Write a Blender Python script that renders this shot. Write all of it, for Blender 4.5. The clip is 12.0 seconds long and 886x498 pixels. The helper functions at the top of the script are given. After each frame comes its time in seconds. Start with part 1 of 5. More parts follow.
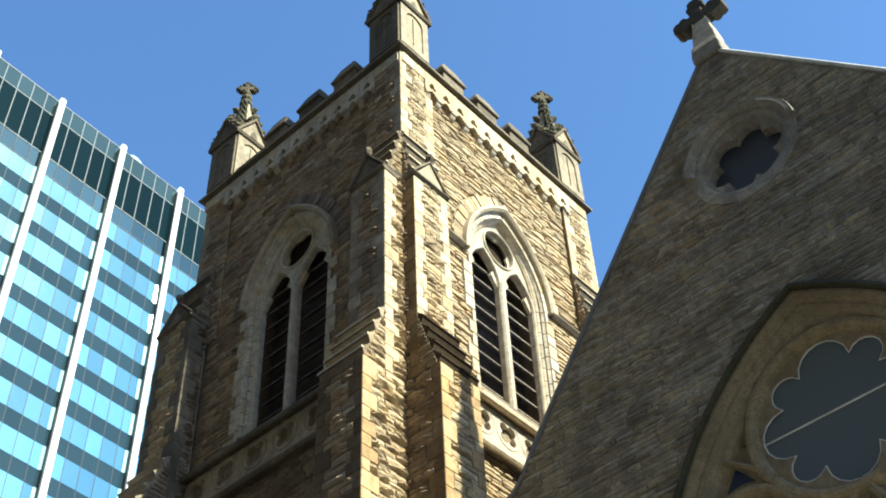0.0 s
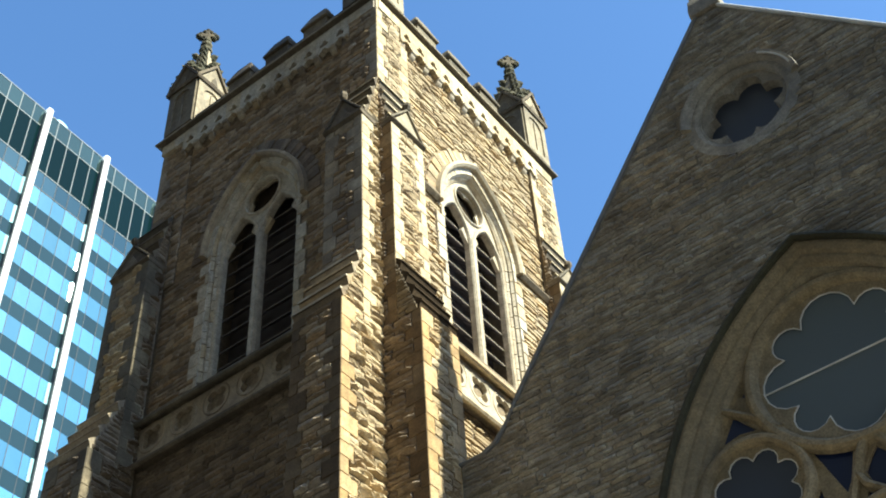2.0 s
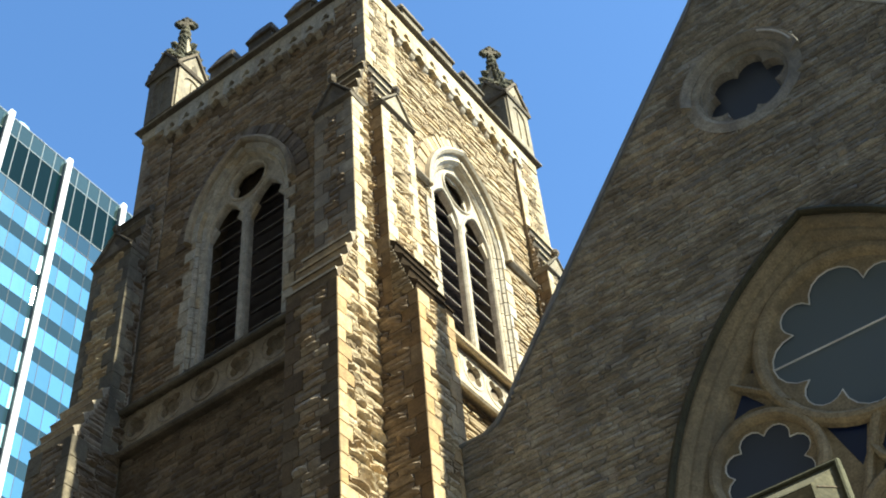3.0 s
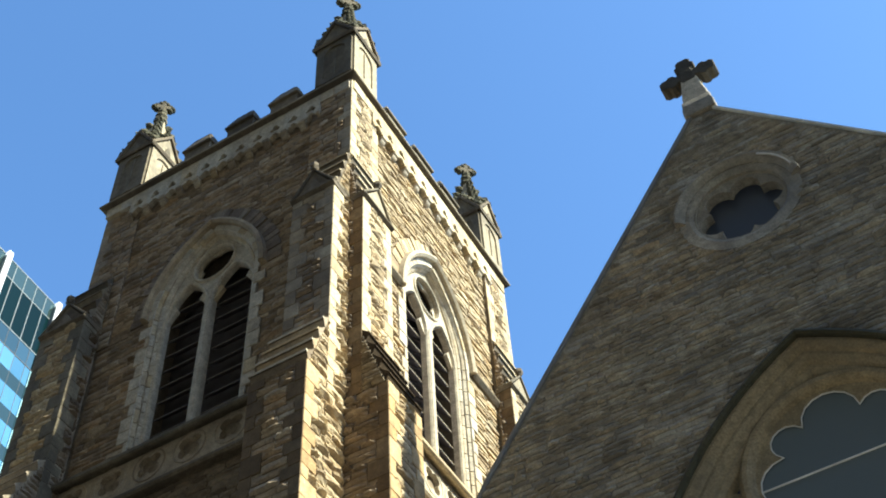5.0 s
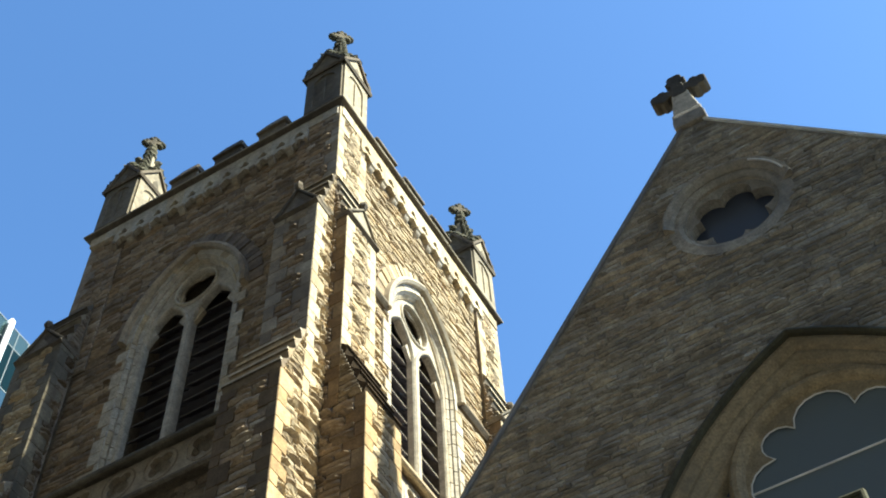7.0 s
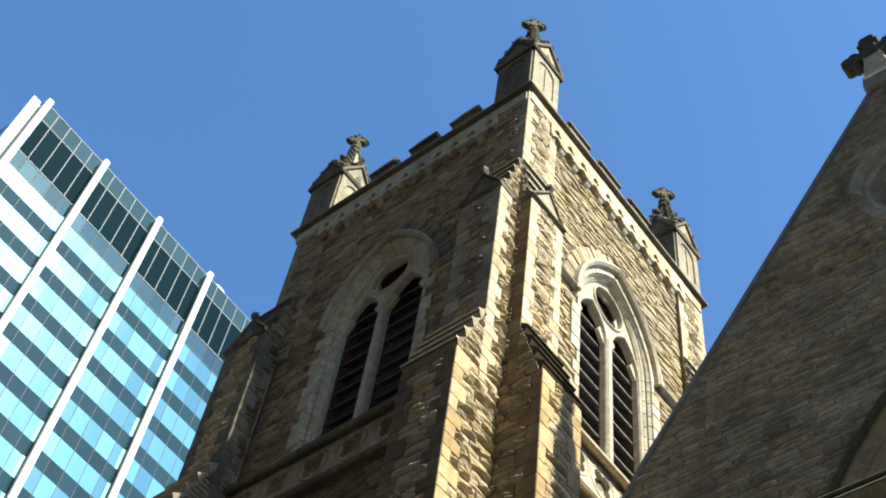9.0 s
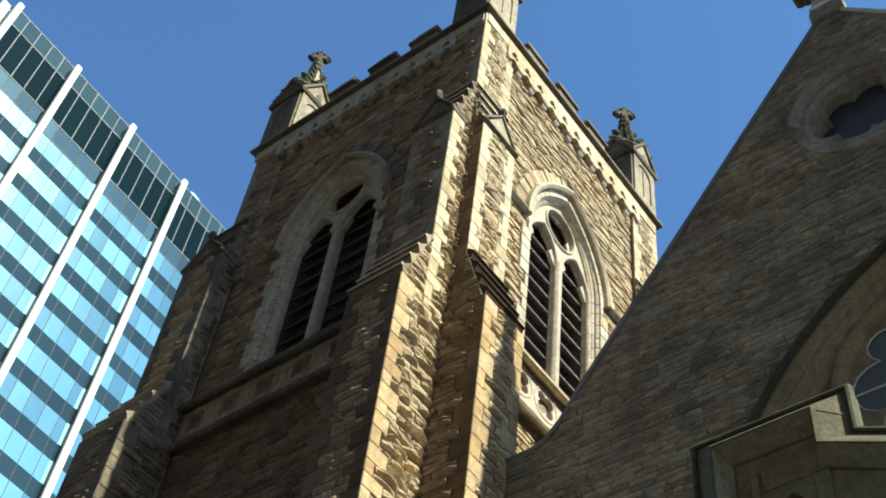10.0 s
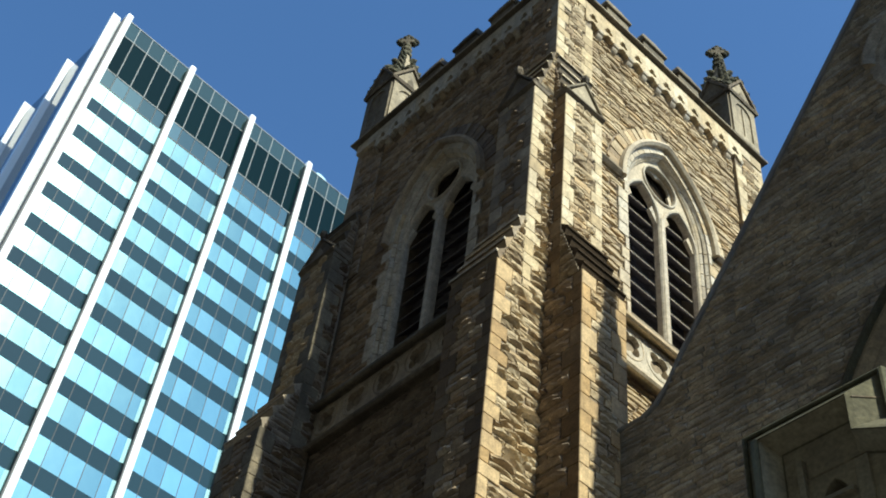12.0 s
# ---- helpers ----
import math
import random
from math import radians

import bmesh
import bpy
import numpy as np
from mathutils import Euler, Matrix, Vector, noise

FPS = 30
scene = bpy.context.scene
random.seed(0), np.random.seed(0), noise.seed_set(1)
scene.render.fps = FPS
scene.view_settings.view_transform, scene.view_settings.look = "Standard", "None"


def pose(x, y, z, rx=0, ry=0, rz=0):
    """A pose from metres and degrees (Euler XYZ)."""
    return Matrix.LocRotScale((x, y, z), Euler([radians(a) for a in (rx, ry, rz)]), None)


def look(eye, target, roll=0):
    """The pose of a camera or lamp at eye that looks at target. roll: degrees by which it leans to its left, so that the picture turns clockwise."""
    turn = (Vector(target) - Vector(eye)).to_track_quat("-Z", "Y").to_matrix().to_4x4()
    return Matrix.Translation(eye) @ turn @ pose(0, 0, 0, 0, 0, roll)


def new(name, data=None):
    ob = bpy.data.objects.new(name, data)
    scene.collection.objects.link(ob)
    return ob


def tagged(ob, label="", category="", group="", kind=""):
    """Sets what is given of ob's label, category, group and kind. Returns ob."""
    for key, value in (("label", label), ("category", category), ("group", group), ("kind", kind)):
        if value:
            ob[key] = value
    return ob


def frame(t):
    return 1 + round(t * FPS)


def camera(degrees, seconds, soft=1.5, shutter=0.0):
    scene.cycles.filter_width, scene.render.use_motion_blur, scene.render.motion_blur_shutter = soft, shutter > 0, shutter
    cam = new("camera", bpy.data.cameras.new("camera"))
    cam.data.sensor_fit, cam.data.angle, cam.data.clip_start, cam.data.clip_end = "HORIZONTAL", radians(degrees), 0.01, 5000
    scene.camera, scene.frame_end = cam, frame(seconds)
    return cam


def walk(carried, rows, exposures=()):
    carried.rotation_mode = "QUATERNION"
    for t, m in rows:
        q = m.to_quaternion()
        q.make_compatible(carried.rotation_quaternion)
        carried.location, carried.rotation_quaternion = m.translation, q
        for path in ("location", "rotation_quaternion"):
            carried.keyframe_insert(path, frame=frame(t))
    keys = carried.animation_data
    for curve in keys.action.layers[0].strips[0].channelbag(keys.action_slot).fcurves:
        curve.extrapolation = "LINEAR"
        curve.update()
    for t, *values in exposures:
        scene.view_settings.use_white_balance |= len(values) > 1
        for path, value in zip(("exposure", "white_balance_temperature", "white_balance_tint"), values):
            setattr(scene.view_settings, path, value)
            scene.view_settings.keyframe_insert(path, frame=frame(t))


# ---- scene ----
# ---- camera and its walk ----
cam = camera(38.44, 12.0, soft=1.9)
PATH = [
    (0.0, 10.552, -11.431, 1.701, 40.113, 46.733, -2.921),
    (0.1, 10.483, -11.409, 1.716, 40.408, 46.339, -2.399),
    (0.3, 10.355, -11.401, 1.733, 40.500, 46.170, -1.894),
    (0.5, 10.235, -11.372, 1.692, 38.838, 45.619, -2.875),
    (0.7, 10.077, -11.362, 1.726, 36.266, 45.591, -5.136),
    (0.8, 9.996, -11.399, 1.707, 34.628, 45.375, -6.315),
    (1.0, 9.847, -11.407, 1.726, 34.114, 44.394, -6.924),
    (1.2, 9.708, -11.405, 1.672, 33.958, 44.012, -7.074),
    (1.3, 9.639, -11.401, 1.689, 33.873, 43.806, -6.691),
    (1.5, 9.503, -11.350, 1.613, 33.618, 44.756, -6.680),
    (1.7, 9.355, -11.348, 1.676, 31.963, 45.826, -7.346),
    (1.8, 9.272, -11.366, 1.670, 32.341, 47.177, -6.873),
    (2.0, 9.125, -11.364, 1.663, 34.750, 46.148, -4.113),
    (2.2, 9.006, -11.347, 1.642, 35.823, 45.802, -3.043),
    (2.3, 8.933, -11.342, 1.674, 36.194, 45.744, -3.239),
    (2.5, 8.796, -11.325, 1.653, 35.774, 46.863, -3.765),
    (2.7, 8.614, -11.315, 1.609, 33.318, 46.365, -5.926),
    (4.3, 7.630, -11.064, 1.705, 29.104, 49.819, -3.267),
    (4.5, 7.486, -11.037, 1.696, 28.592, 52.540, -3.636),
    (4.7, 7.374, -10.963, 1.672, 27.731, 51.951, -4.211),
    (4.8, 7.337, -10.912, 1.656, 27.602, 52.304, -3.893),
    (5.0, 7.273, -10.840, 1.662, 26.813, 52.519, -4.266),
    (5.2, 7.221, -10.731, 1.635, 28.026, 54.213, -4.413),
    (5.3, 7.190, -10.690, 1.634, 29.256, 54.894, -3.521),
    (5.5, 7.189, -10.569, 1.588, 32.340, 55.748, -1.471),
    (5.7, 7.180, -10.441, 1.576, 33.169, 54.145, -0.065),
    (5.8, 7.180, -10.364, 1.593, 32.497, 53.484, -0.021),
    (6.0, 7.148, -10.218, 1.570, 31.823, 55.363, -1.058),
    (6.2, 7.132, -10.092, 1.551, 29.025, 55.862, -3.621),
    (6.3, 7.115, -10.018, 1.551, 28.544, 55.858, -3.905),
    (6.5, 7.047, -9.857, 1.486, 28.701, 55.910, -2.866),
    (6.7, 7.036, -9.763, 1.504, 27.221, 56.913, -2.661),
    (6.8, 6.997, -9.711, 1.498, 26.709, 56.648, -3.048),
    (7.0, 6.991, -9.576, 1.505, 27.064, 56.263, -3.755),
    (7.2, 6.978, -9.446, 1.517, 31.476, 57.873, -0.350),
    (7.3, 6.980, -9.390, 1.526, 33.076, 59.034, 1.205),
    (7.5, 7.026, -9.290, 1.516, 36.382, 60.053, 4.323),
    (7.7, 7.073, -9.206, 1.510, 38.565, 59.017, 6.051),
    (9.3, 7.782, -8.755, 1.351, 46.124, 54.956, 9.860),
    (9.5, 7.918, -8.740, 1.351, 44.784, 54.116, 9.144),
    (9.7, 8.077, -8.789, 1.329, 43.680, 52.677, 8.419),
    (9.8, 8.122, -8.800, 1.366, 43.267, 52.041, 8.012),
    (10.0, 8.239, -8.820, 1.363, 43.773, 51.702, 8.743),
    (10.2, 8.339, -8.823, 1.416, 44.984, 52.009, 8.999),
    (10.3, 8.411, -8.795, 1.371, 45.969, 52.388, 10.511),
    (10.5, 8.519, -8.775, 1.386, 46.826, 51.627, 11.809),
    (10.7, 8.598, -8.781, 1.409, 47.003, 53.098, 11.679),
    (10.8, 8.631, -8.800, 1.409, 47.708, 53.024, 12.147),
    (11.0, 8.703, -8.822, 1.403, 48.798, 53.207, 11.616),
    (11.2, 8.776, -8.842, 1.397, 49.509, 53.149, 11.810),
    (11.3, 8.833, -8.864, 1.370, 49.946, 51.873, 12.131),
    (11.5, 8.937, -8.909, 1.383, 51.330, 50.313, 12.147),
    (11.7, 9.019, -8.954, 1.408, 53.901, 49.583, 12.327),
    (11.8, 9.078, -8.944, 1.366, 54.898, 49.420, 11.917),
    (12.0, 9.202, -8.956, 1.393, 52.825, 48.489, 8.062),
]


def aim(x, y, z, yaw, pitch, roll):
    a, b = radians(yaw), radians(pitch)
    way = Vector((-math.sin(a) * math.cos(b), math.cos(a) * math.cos(b), math.sin(b)))
    eye = Vector((x, y, z))
    return look(eye, eye + way, roll)


EXPOSURE = [(0.0, 1.33, 5900, -2), (1.2, 1.30, 5900, -2), (2.7, 1.46, 5900, -2), (4.3, 1.48, 5900, -2), (7.7, 1.42, 5800, -2), (9.3, 1.08, 5800, -2), (10.0, 0.95, 5800, -2), (11.0, 0.99, 5800, -2), (12.0, 0.64, 5700, -2)]
walk(cam, [(row[0], aim(*row[1:])) for row in PATH], EXPOSURE)

# ---- world, sun ----
SUN_WAY = Vector((1.0, 0.065, 0.95)).normalized()
SUN_EL = math.asin(SUN_WAY.z)
world = bpy.data.worlds.new("sky")
scene.world = world
world.use_nodes = True
wn, wl = world.node_tree.nodes, world.node_tree.links
sky = wn.new("ShaderNodeTexSky")
sky.sky_type = "NISHITA"
sky.sun_disc = False
sky.sun_elevation = SUN_EL
sky.sun_rotation = math.atan2(SUN_WAY.x, SUN_WAY.y)
sky.air_density, sky.dust_density, sky.ozone_density = 1.0, 0.6, 6.5
wn["Background"].inputs["Strength"].default_value = 0.12
wl.new(sky.outputs[0], wn["Background"].inputs["Color"])
sun_data = bpy.data.lights.new("sun", "SUN")
sun_data.energy, sun_data.angle, sun_data.color = 5.0, radians(0.53), (1.0, 0.87, 0.66)
sun = new("sun", sun_data)
sun.matrix_world = look(SUN_WAY * 200, (0, 0, 0))


# ---- materials ----
def shader(name):
    m = bpy.data.materials.new(name)
    m.use_nodes = True
    return m, m.node_tree.nodes, m.node_tree.links, m.node_tree.nodes["Principled BSDF"]


def ramp(n, stops):
    r = n.new("ShaderNodeValToRGB")
    e = r.color_ramp.elements
    while len(e) < len(stops):
        e.new(0.5)
    for el, (p, c) in zip(e, stops):
        el.position, el.color = p, (*c, 1)
    return r


def noise_tex(n, l, scale, detail=4, stretch=None):
    geo = n.new("ShaderNodeNewGeometry")
    t = n.new("ShaderNodeTexNoise")
    t.inputs["Scale"].default_value, t.inputs["Detail"].default_value = scale, detail
    if stretch:
        mp = n.new("ShaderNodeMapping")
        mp.inputs["Scale"].default_value = stretch
        l.new(geo.outputs["Position"], mp.inputs[0])
        l.new(mp.outputs[0], t.inputs["Vector"])
    else:
        l.new(geo.outputs["Position"], t.inputs["Vector"])
    return t


def blend(n, l, a, b, fac, mode="MIX"):
    m = n.new("ShaderNodeMix")
    m.data_type, m.blend_type = "RGBA", mode
    for sock, val in ((0, fac), (6, a), (7, b)):
        if isinstance(val, (int, float)):
            m.inputs[sock].default_value = val
        elif isinstance(val, tuple):
            m.inputs[sock].default_value = (*val, 1)
        else:
            l.new(val, m.inputs[sock])
    return m.outputs[2]


def bumped(n, l, bsdf, parts, strength=0.6):
    """Fine relief: parts are (noise output, depth in metres)."""
    last = None
    for tex, depth in parts:
        b = n.new("ShaderNodeBump")
        b.inputs["Strength"].default_value, b.inputs["Distance"].default_value = strength, depth
        l.new(tex, b.inputs["Height"])
        if last:
            l.new(last, b.inputs["Normal"])
        last = b.outputs[0]
    l.new(last, bsdf.inputs["Normal"])


def stone(name, stops, stain, stain_amount=0.5, rough=0.9, relief=0.012, streak=0.35, warm=0.0, spec=0.25):
    m, n, l, b = shader(name)
    info, geo = n.new("ShaderNodeObjectInfo"), n.new("ShaderNodeNewGeometry")
    add = n.new("ShaderNodeMath")
    add.operation = "ADD"
    l.new(info.outputs["Random"], add.inputs[0])
    l.new(geo.outputs["Random Per Island"], add.inputs[1])
    fr = n.new("ShaderNodeMath")
    fr.operation = "FRACT"
    l.new(add.outputs[0], fr.inputs[0])
    r = ramp(n, stops)
    l.new(fr.outputs[0], r.inputs[0])
    grain = noise_tex(n, l, 34, 6)
    mid = noise_tex(n, l, 7, 5)
    big = noise_tex(n, l, 0.9, 5)
    run = noise_tex(n, l, 3.2, 5, (1, 1, 0.16))
    g = ramp(n, [(0.25, (0.55, 0.55, 0.55)), (0.75, (1.35, 1.32, 1.25))])
    l.new(grain.outputs[0], g.inputs[0])
    c = blend(n, l, r.outputs[0], g.outputs[0], 0.75, "MULTIPLY")
    g2 = ramp(n, [(0.3, (0.62, 0.6, 0.58)), (0.7, (1.25, 1.22, 1.15))])
    l.new(mid.outputs[0], g2.inputs[0])
    c = blend(n, l, c, g2.outputs[0], 0.7, "MULTIPLY")
    s = ramp(n, [(0.45, (0, 0, 0)), (0.72, (stain_amount,) * 3)])
    l.new(big.outputs[0], s.inputs[0])
    c = blend(n, l, c, stain, s.outputs[0])
    s2 = ramp(n, [(0.52, (0, 0, 0)), (0.75, (streak,) * 3)])
    l.new(run.outputs[0], s2.inputs[0])
    c = blend(n, l, c, stain, s2.outputs[0])
    if warm:
        patch = ramp(n, [(0.50, (0, 0, 0)), (0.68, (warm,) * 3)])
        l.new(noise_tex(n, l, 0.55, 4).outputs[0], patch.inputs[0])
        c = blend(n, l, c, (1.18, 0.92, 0.62), patch.outputs[0], "MULTIPLY")
    l.new(c, b.inputs["Base Color"])
    b.inputs["Roughness"].default_value = rough
    b.inputs["Specular IOR Level"].default_value = spec
    bumped(n, l, b, [(mid.outputs[0], relief * 2.2), (grain.outputs[0], relief)])
    return m


# Paler copies go on sunlit faces, darker ones on shaded: light put into colour.
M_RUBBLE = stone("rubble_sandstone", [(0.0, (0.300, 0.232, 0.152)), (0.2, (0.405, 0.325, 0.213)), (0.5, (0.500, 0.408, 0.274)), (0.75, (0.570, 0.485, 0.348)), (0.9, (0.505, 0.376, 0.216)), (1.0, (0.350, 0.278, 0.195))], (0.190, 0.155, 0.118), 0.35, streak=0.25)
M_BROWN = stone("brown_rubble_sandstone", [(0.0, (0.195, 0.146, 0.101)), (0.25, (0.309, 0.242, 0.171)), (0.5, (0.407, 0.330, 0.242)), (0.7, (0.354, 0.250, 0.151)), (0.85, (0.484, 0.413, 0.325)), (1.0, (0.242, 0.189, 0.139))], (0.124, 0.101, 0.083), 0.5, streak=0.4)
M_SOOTSHADE = stone("soot_and_shade_rubble_sandstone", [(0.0, (0.144, 0.113, 0.086)), (0.3, (0.228, 0.182, 0.138)), (0.6, (0.300, 0.246, 0.189)), (0.85, (0.264, 0.203, 0.143)), (1.0, (0.168, 0.133, 0.101))], (0.090, 0.076, 0.065), 0.5, streak=0.4)
M_DRESSED = stone("dressed_sandstone", [(0.0, (0.391, 0.274, 0.144)), (0.3, (0.465, 0.344, 0.195)), (0.65, (0.539, 0.418, 0.257)), (0.85, (0.446, 0.313, 0.156)), (1.0, (0.353, 0.244, 0.129))], (0.223, 0.165, 0.105), 0.4, relief=0.006)
M_PALEDRESSED = stone("pale_dressed_sandstone", [(0.0, (0.490, 0.400, 0.259)), (0.3, (0.587, 0.508, 0.362)), (0.65, (0.646, 0.571, 0.426)), (0.88, (0.548, 0.450, 0.287)), (1.0, (0.431, 0.342, 0.213))], (0.264, 0.215, 0.153), 0.4, relief=0.006)
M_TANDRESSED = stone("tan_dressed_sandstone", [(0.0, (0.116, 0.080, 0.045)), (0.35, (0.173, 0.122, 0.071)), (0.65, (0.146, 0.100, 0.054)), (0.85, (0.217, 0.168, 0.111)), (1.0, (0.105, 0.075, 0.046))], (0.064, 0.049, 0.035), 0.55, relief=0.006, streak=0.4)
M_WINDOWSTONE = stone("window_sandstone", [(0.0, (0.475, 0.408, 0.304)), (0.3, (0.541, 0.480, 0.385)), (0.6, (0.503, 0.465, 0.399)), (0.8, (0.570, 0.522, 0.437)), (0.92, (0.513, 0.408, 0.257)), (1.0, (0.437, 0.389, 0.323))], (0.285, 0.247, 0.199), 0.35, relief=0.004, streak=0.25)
M_SHADEDRESSED = stone("soot_and_shade_dressed_sandstone", [(0.0, (0.230, 0.182, 0.129)), (0.3, (0.333, 0.276, 0.205)), (0.6, (0.437, 0.380, 0.301)), (0.8, (0.345, 0.262, 0.161)), (0.93, (0.540, 0.477, 0.380)), (1.0, (0.265, 0.218, 0.167))], (0.138, 0.115, 0.092), 0.55, relief=0.006, streak=0.45)
M_DARKSTONE = stone("weathered_and_shade_dark_sandstone", [(0.0, (0.10, 0.085, 0.065)), (0.4, (0.17, 0.14, 0.105)), (0.75, (0.24, 0.20, 0.145)), (1.0, (0.13, 0.105, 0.08))], (0.05, 0.045, 0.04), 0.7)
M_BLACKSTONE = stone("near_black_sandstone", [(0.0, (0.028, 0.021, 0.015)), (0.5, (0.062, 0.046, 0.031)), (1.0, (0.042, 0.032, 0.022))], (0.010, 0.009, 0.008), 0.6, relief=0.008, spec=0.05)
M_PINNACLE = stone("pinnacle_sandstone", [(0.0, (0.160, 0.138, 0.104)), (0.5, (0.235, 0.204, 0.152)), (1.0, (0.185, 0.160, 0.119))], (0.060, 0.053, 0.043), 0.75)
M_LICHENSHADE = stone("lichen_and_shade_dark_stone", [(0.0, (0.050, 0.052, 0.036)), (0.5, (0.095, 0.092, 0.064)), (0.8, (0.150, 0.140, 0.098)), (1.0, (0.070, 0.066, 0.050))], (0.028, 0.028, 0.022), 0.6)
# Paler copy of the pinnacle stone: sunlight put into its colour.
M_SUNNYPIN = stone("sunlit_pinnacle_sandstone", [(0.0, (0.330, 0.288, 0.215)), (0.5, (0.430, 0.382, 0.292)), (1.0, (0.370, 0.322, 0.240))], (0.120, 0.105, 0.085), 0.6)
M_GABLE = stone("gable_sandstone", [(0.0, (0.235, 0.224, 0.206)), (0.16, (0.280, 0.266, 0.243)), (0.30, (0.335, 0.318, 0.287)), (0.5, (0.390, 0.373, 0.337)), (0.75, (0.440, 0.424, 0.386)), (0.92, (0.362, 0.332, 0.287)), (1.0, (0.295, 0.277, 0.249))], (0.135, 0.130, 0.124), 0.75, streak=0.5, warm=0.2)
M_GABLE_JOINT = stone("gable_mortar", [(0.0, (0.330, 0.310, 0.272)), (1.0, (0.430, 0.408, 0.365))], (0.115, 0.105, 0.090), 0.5, relief=0.006)
M_TRACERY = stone("tracery_sandstone", [(0.0, (0.270, 0.229, 0.158)), (0.5, (0.322, 0.276, 0.196)), (1.0, (0.286, 0.239, 0.161))], (0.125, 0.110, 0.085), 0.55, relief=0.006, streak=0.45)
M_CROSS = stone("weathered_cross_stone", [(0.0, (0.072, 0.065, 0.054)), (0.5, (0.096, 0.087, 0.072)), (1.0, (0.078, 0.071, 0.059))], (0.042, 0.037, 0.031), 0.5, relief=0.006)
M_PORCH = stone("porch_sandstone", [(0.0, (0.275, 0.256, 0.194)), (0.5, (0.351, 0.328, 0.246)), (1.0, (0.314, 0.283, 0.205))], (0.133, 0.122, 0.095), 0.5, relief=0.005)
M_PORCHCAP = stone("lichened_porch_coping", [(0.0, (0.092, 0.092, 0.060)), (0.4, (0.138, 0.134, 0.088)), (0.7, (0.165, 0.150, 0.096)), (1.0, (0.110, 0.112, 0.080))], (0.060, 0.058, 0.044), 0.55, relief=0.006)
M_MORTAR = stone("mortar", [(0.0, (0.249, 0.206, 0.156)), (1.0, (0.288, 0.241, 0.183))], (0.115, 0.096, 0.076), 0.5, relief=0.006)


def plain(name, colour, rough=0.6, metal=0.0, vary=0.25, scale=3.0, spec=0.5):
    m, n, l, b = shader(name)
    t = noise_tex(n, l, scale, 5)
    r = ramp(n, [(0.3, tuple(c * (1 - vary) for c in colour)), (0.7, tuple(min(1, c * (1 + vary * 0.6)) for c in colour))])
    l.new(t.outputs[0], r.inputs[0])
    l.new(r.outputs[0], b.inputs["Base Color"])
    b.inputs["Roughness"].default_value, b.inputs["Metallic"].default_value = rough, metal
    b.inputs["Specular IOR Level"].default_value = spec
    return m


M_LOUVRE = plain("dark_louvre", (0.175, 0.157, 0.162), 0.85, spec=0.2)
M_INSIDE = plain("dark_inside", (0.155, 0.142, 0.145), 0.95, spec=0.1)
M_SLATE = plain("slate_roof", (0.11, 0.115, 0.125), 0.65, vary=0.4, scale=6)
M_SUNCOPING = plain("sunlit_pale_coping", (0.60, 0.60, 0.58), 0.5, 0.0)
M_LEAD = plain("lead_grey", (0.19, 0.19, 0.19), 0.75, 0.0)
M_PALE = plain("pale_sealant", (0.75, 0.76, 0.76), 0.5)
M_GROUND = plain("asphalt", (0.055, 0.053, 0.05), 0.9, vary=0.3, scale=0.6)
M_FIN = plain("white_fin_cladding", (0.84, 0.85, 0.86), 0.07, vary=0.05, scale=0.4)
M_DARKTRIM = plain("dark_trim_and_fin_shade", (0.045, 0.05, 0.055), 0.6, 0.0, vary=0.1)
M_MULLION = plain("aluminium_mullion", (0.20, 0.22, 0.23), 0.6, 0.0, vary=0.1)
M_FRAME = plain("grey_mullion", (0.32, 0.35, 0.37), 0.5, 0.0)
M_LITEDGE = plain("pale_lit_edge", (0.54, 0.52, 0.48), 0.6, 0.0, vary=0.2, scale=9)
M_ROOFBOX = plain("blue_white_cowl", (0.45, 0.72, 0.86), 0.4, vary=0.1)


def glassy(name, colour, rough, wave=0.0, metal=1.0, random_shift=0.12, spec=0.5):
    """Coated facade glass seen from outside: a tinted mirror."""
    m, n, l, b = shader(name)
    info, geo = n.new("ShaderNodeObjectInfo"), n.new("ShaderNodeNewGeometry")
    add, fr = n.new("ShaderNodeMath"), n.new("ShaderNodeMath")
    add.operation, fr.operation = "ADD", "FRACT"
    l.new(info.outputs["Random"], add.inputs[0])
    l.new(geo.outputs["Random Per Island"], add.inputs[1])
    l.new(add.outputs[0], fr.inputs[0])
    r = ramp(n, [(0.0, tuple(c * (1 - random_shift) for c in colour)), (1.0, tuple(min(1, c * (1 + random_shift)) for c in colour))])
    l.new(fr.outputs[0], r.inputs[0])
    l.new(r.outputs[0], b.inputs["Base Color"])
    b.inputs["Metallic"].default_value, b.inputs["Roughness"].default_value = metal, rough
    b.inputs["Specular IOR Level"].default_value = spec
    if wave:
        t = noise_tex(n, l, 0.45, 2)
        bumped(n, l, b, [(t.outputs[0], wave)], 0.5)
    return m


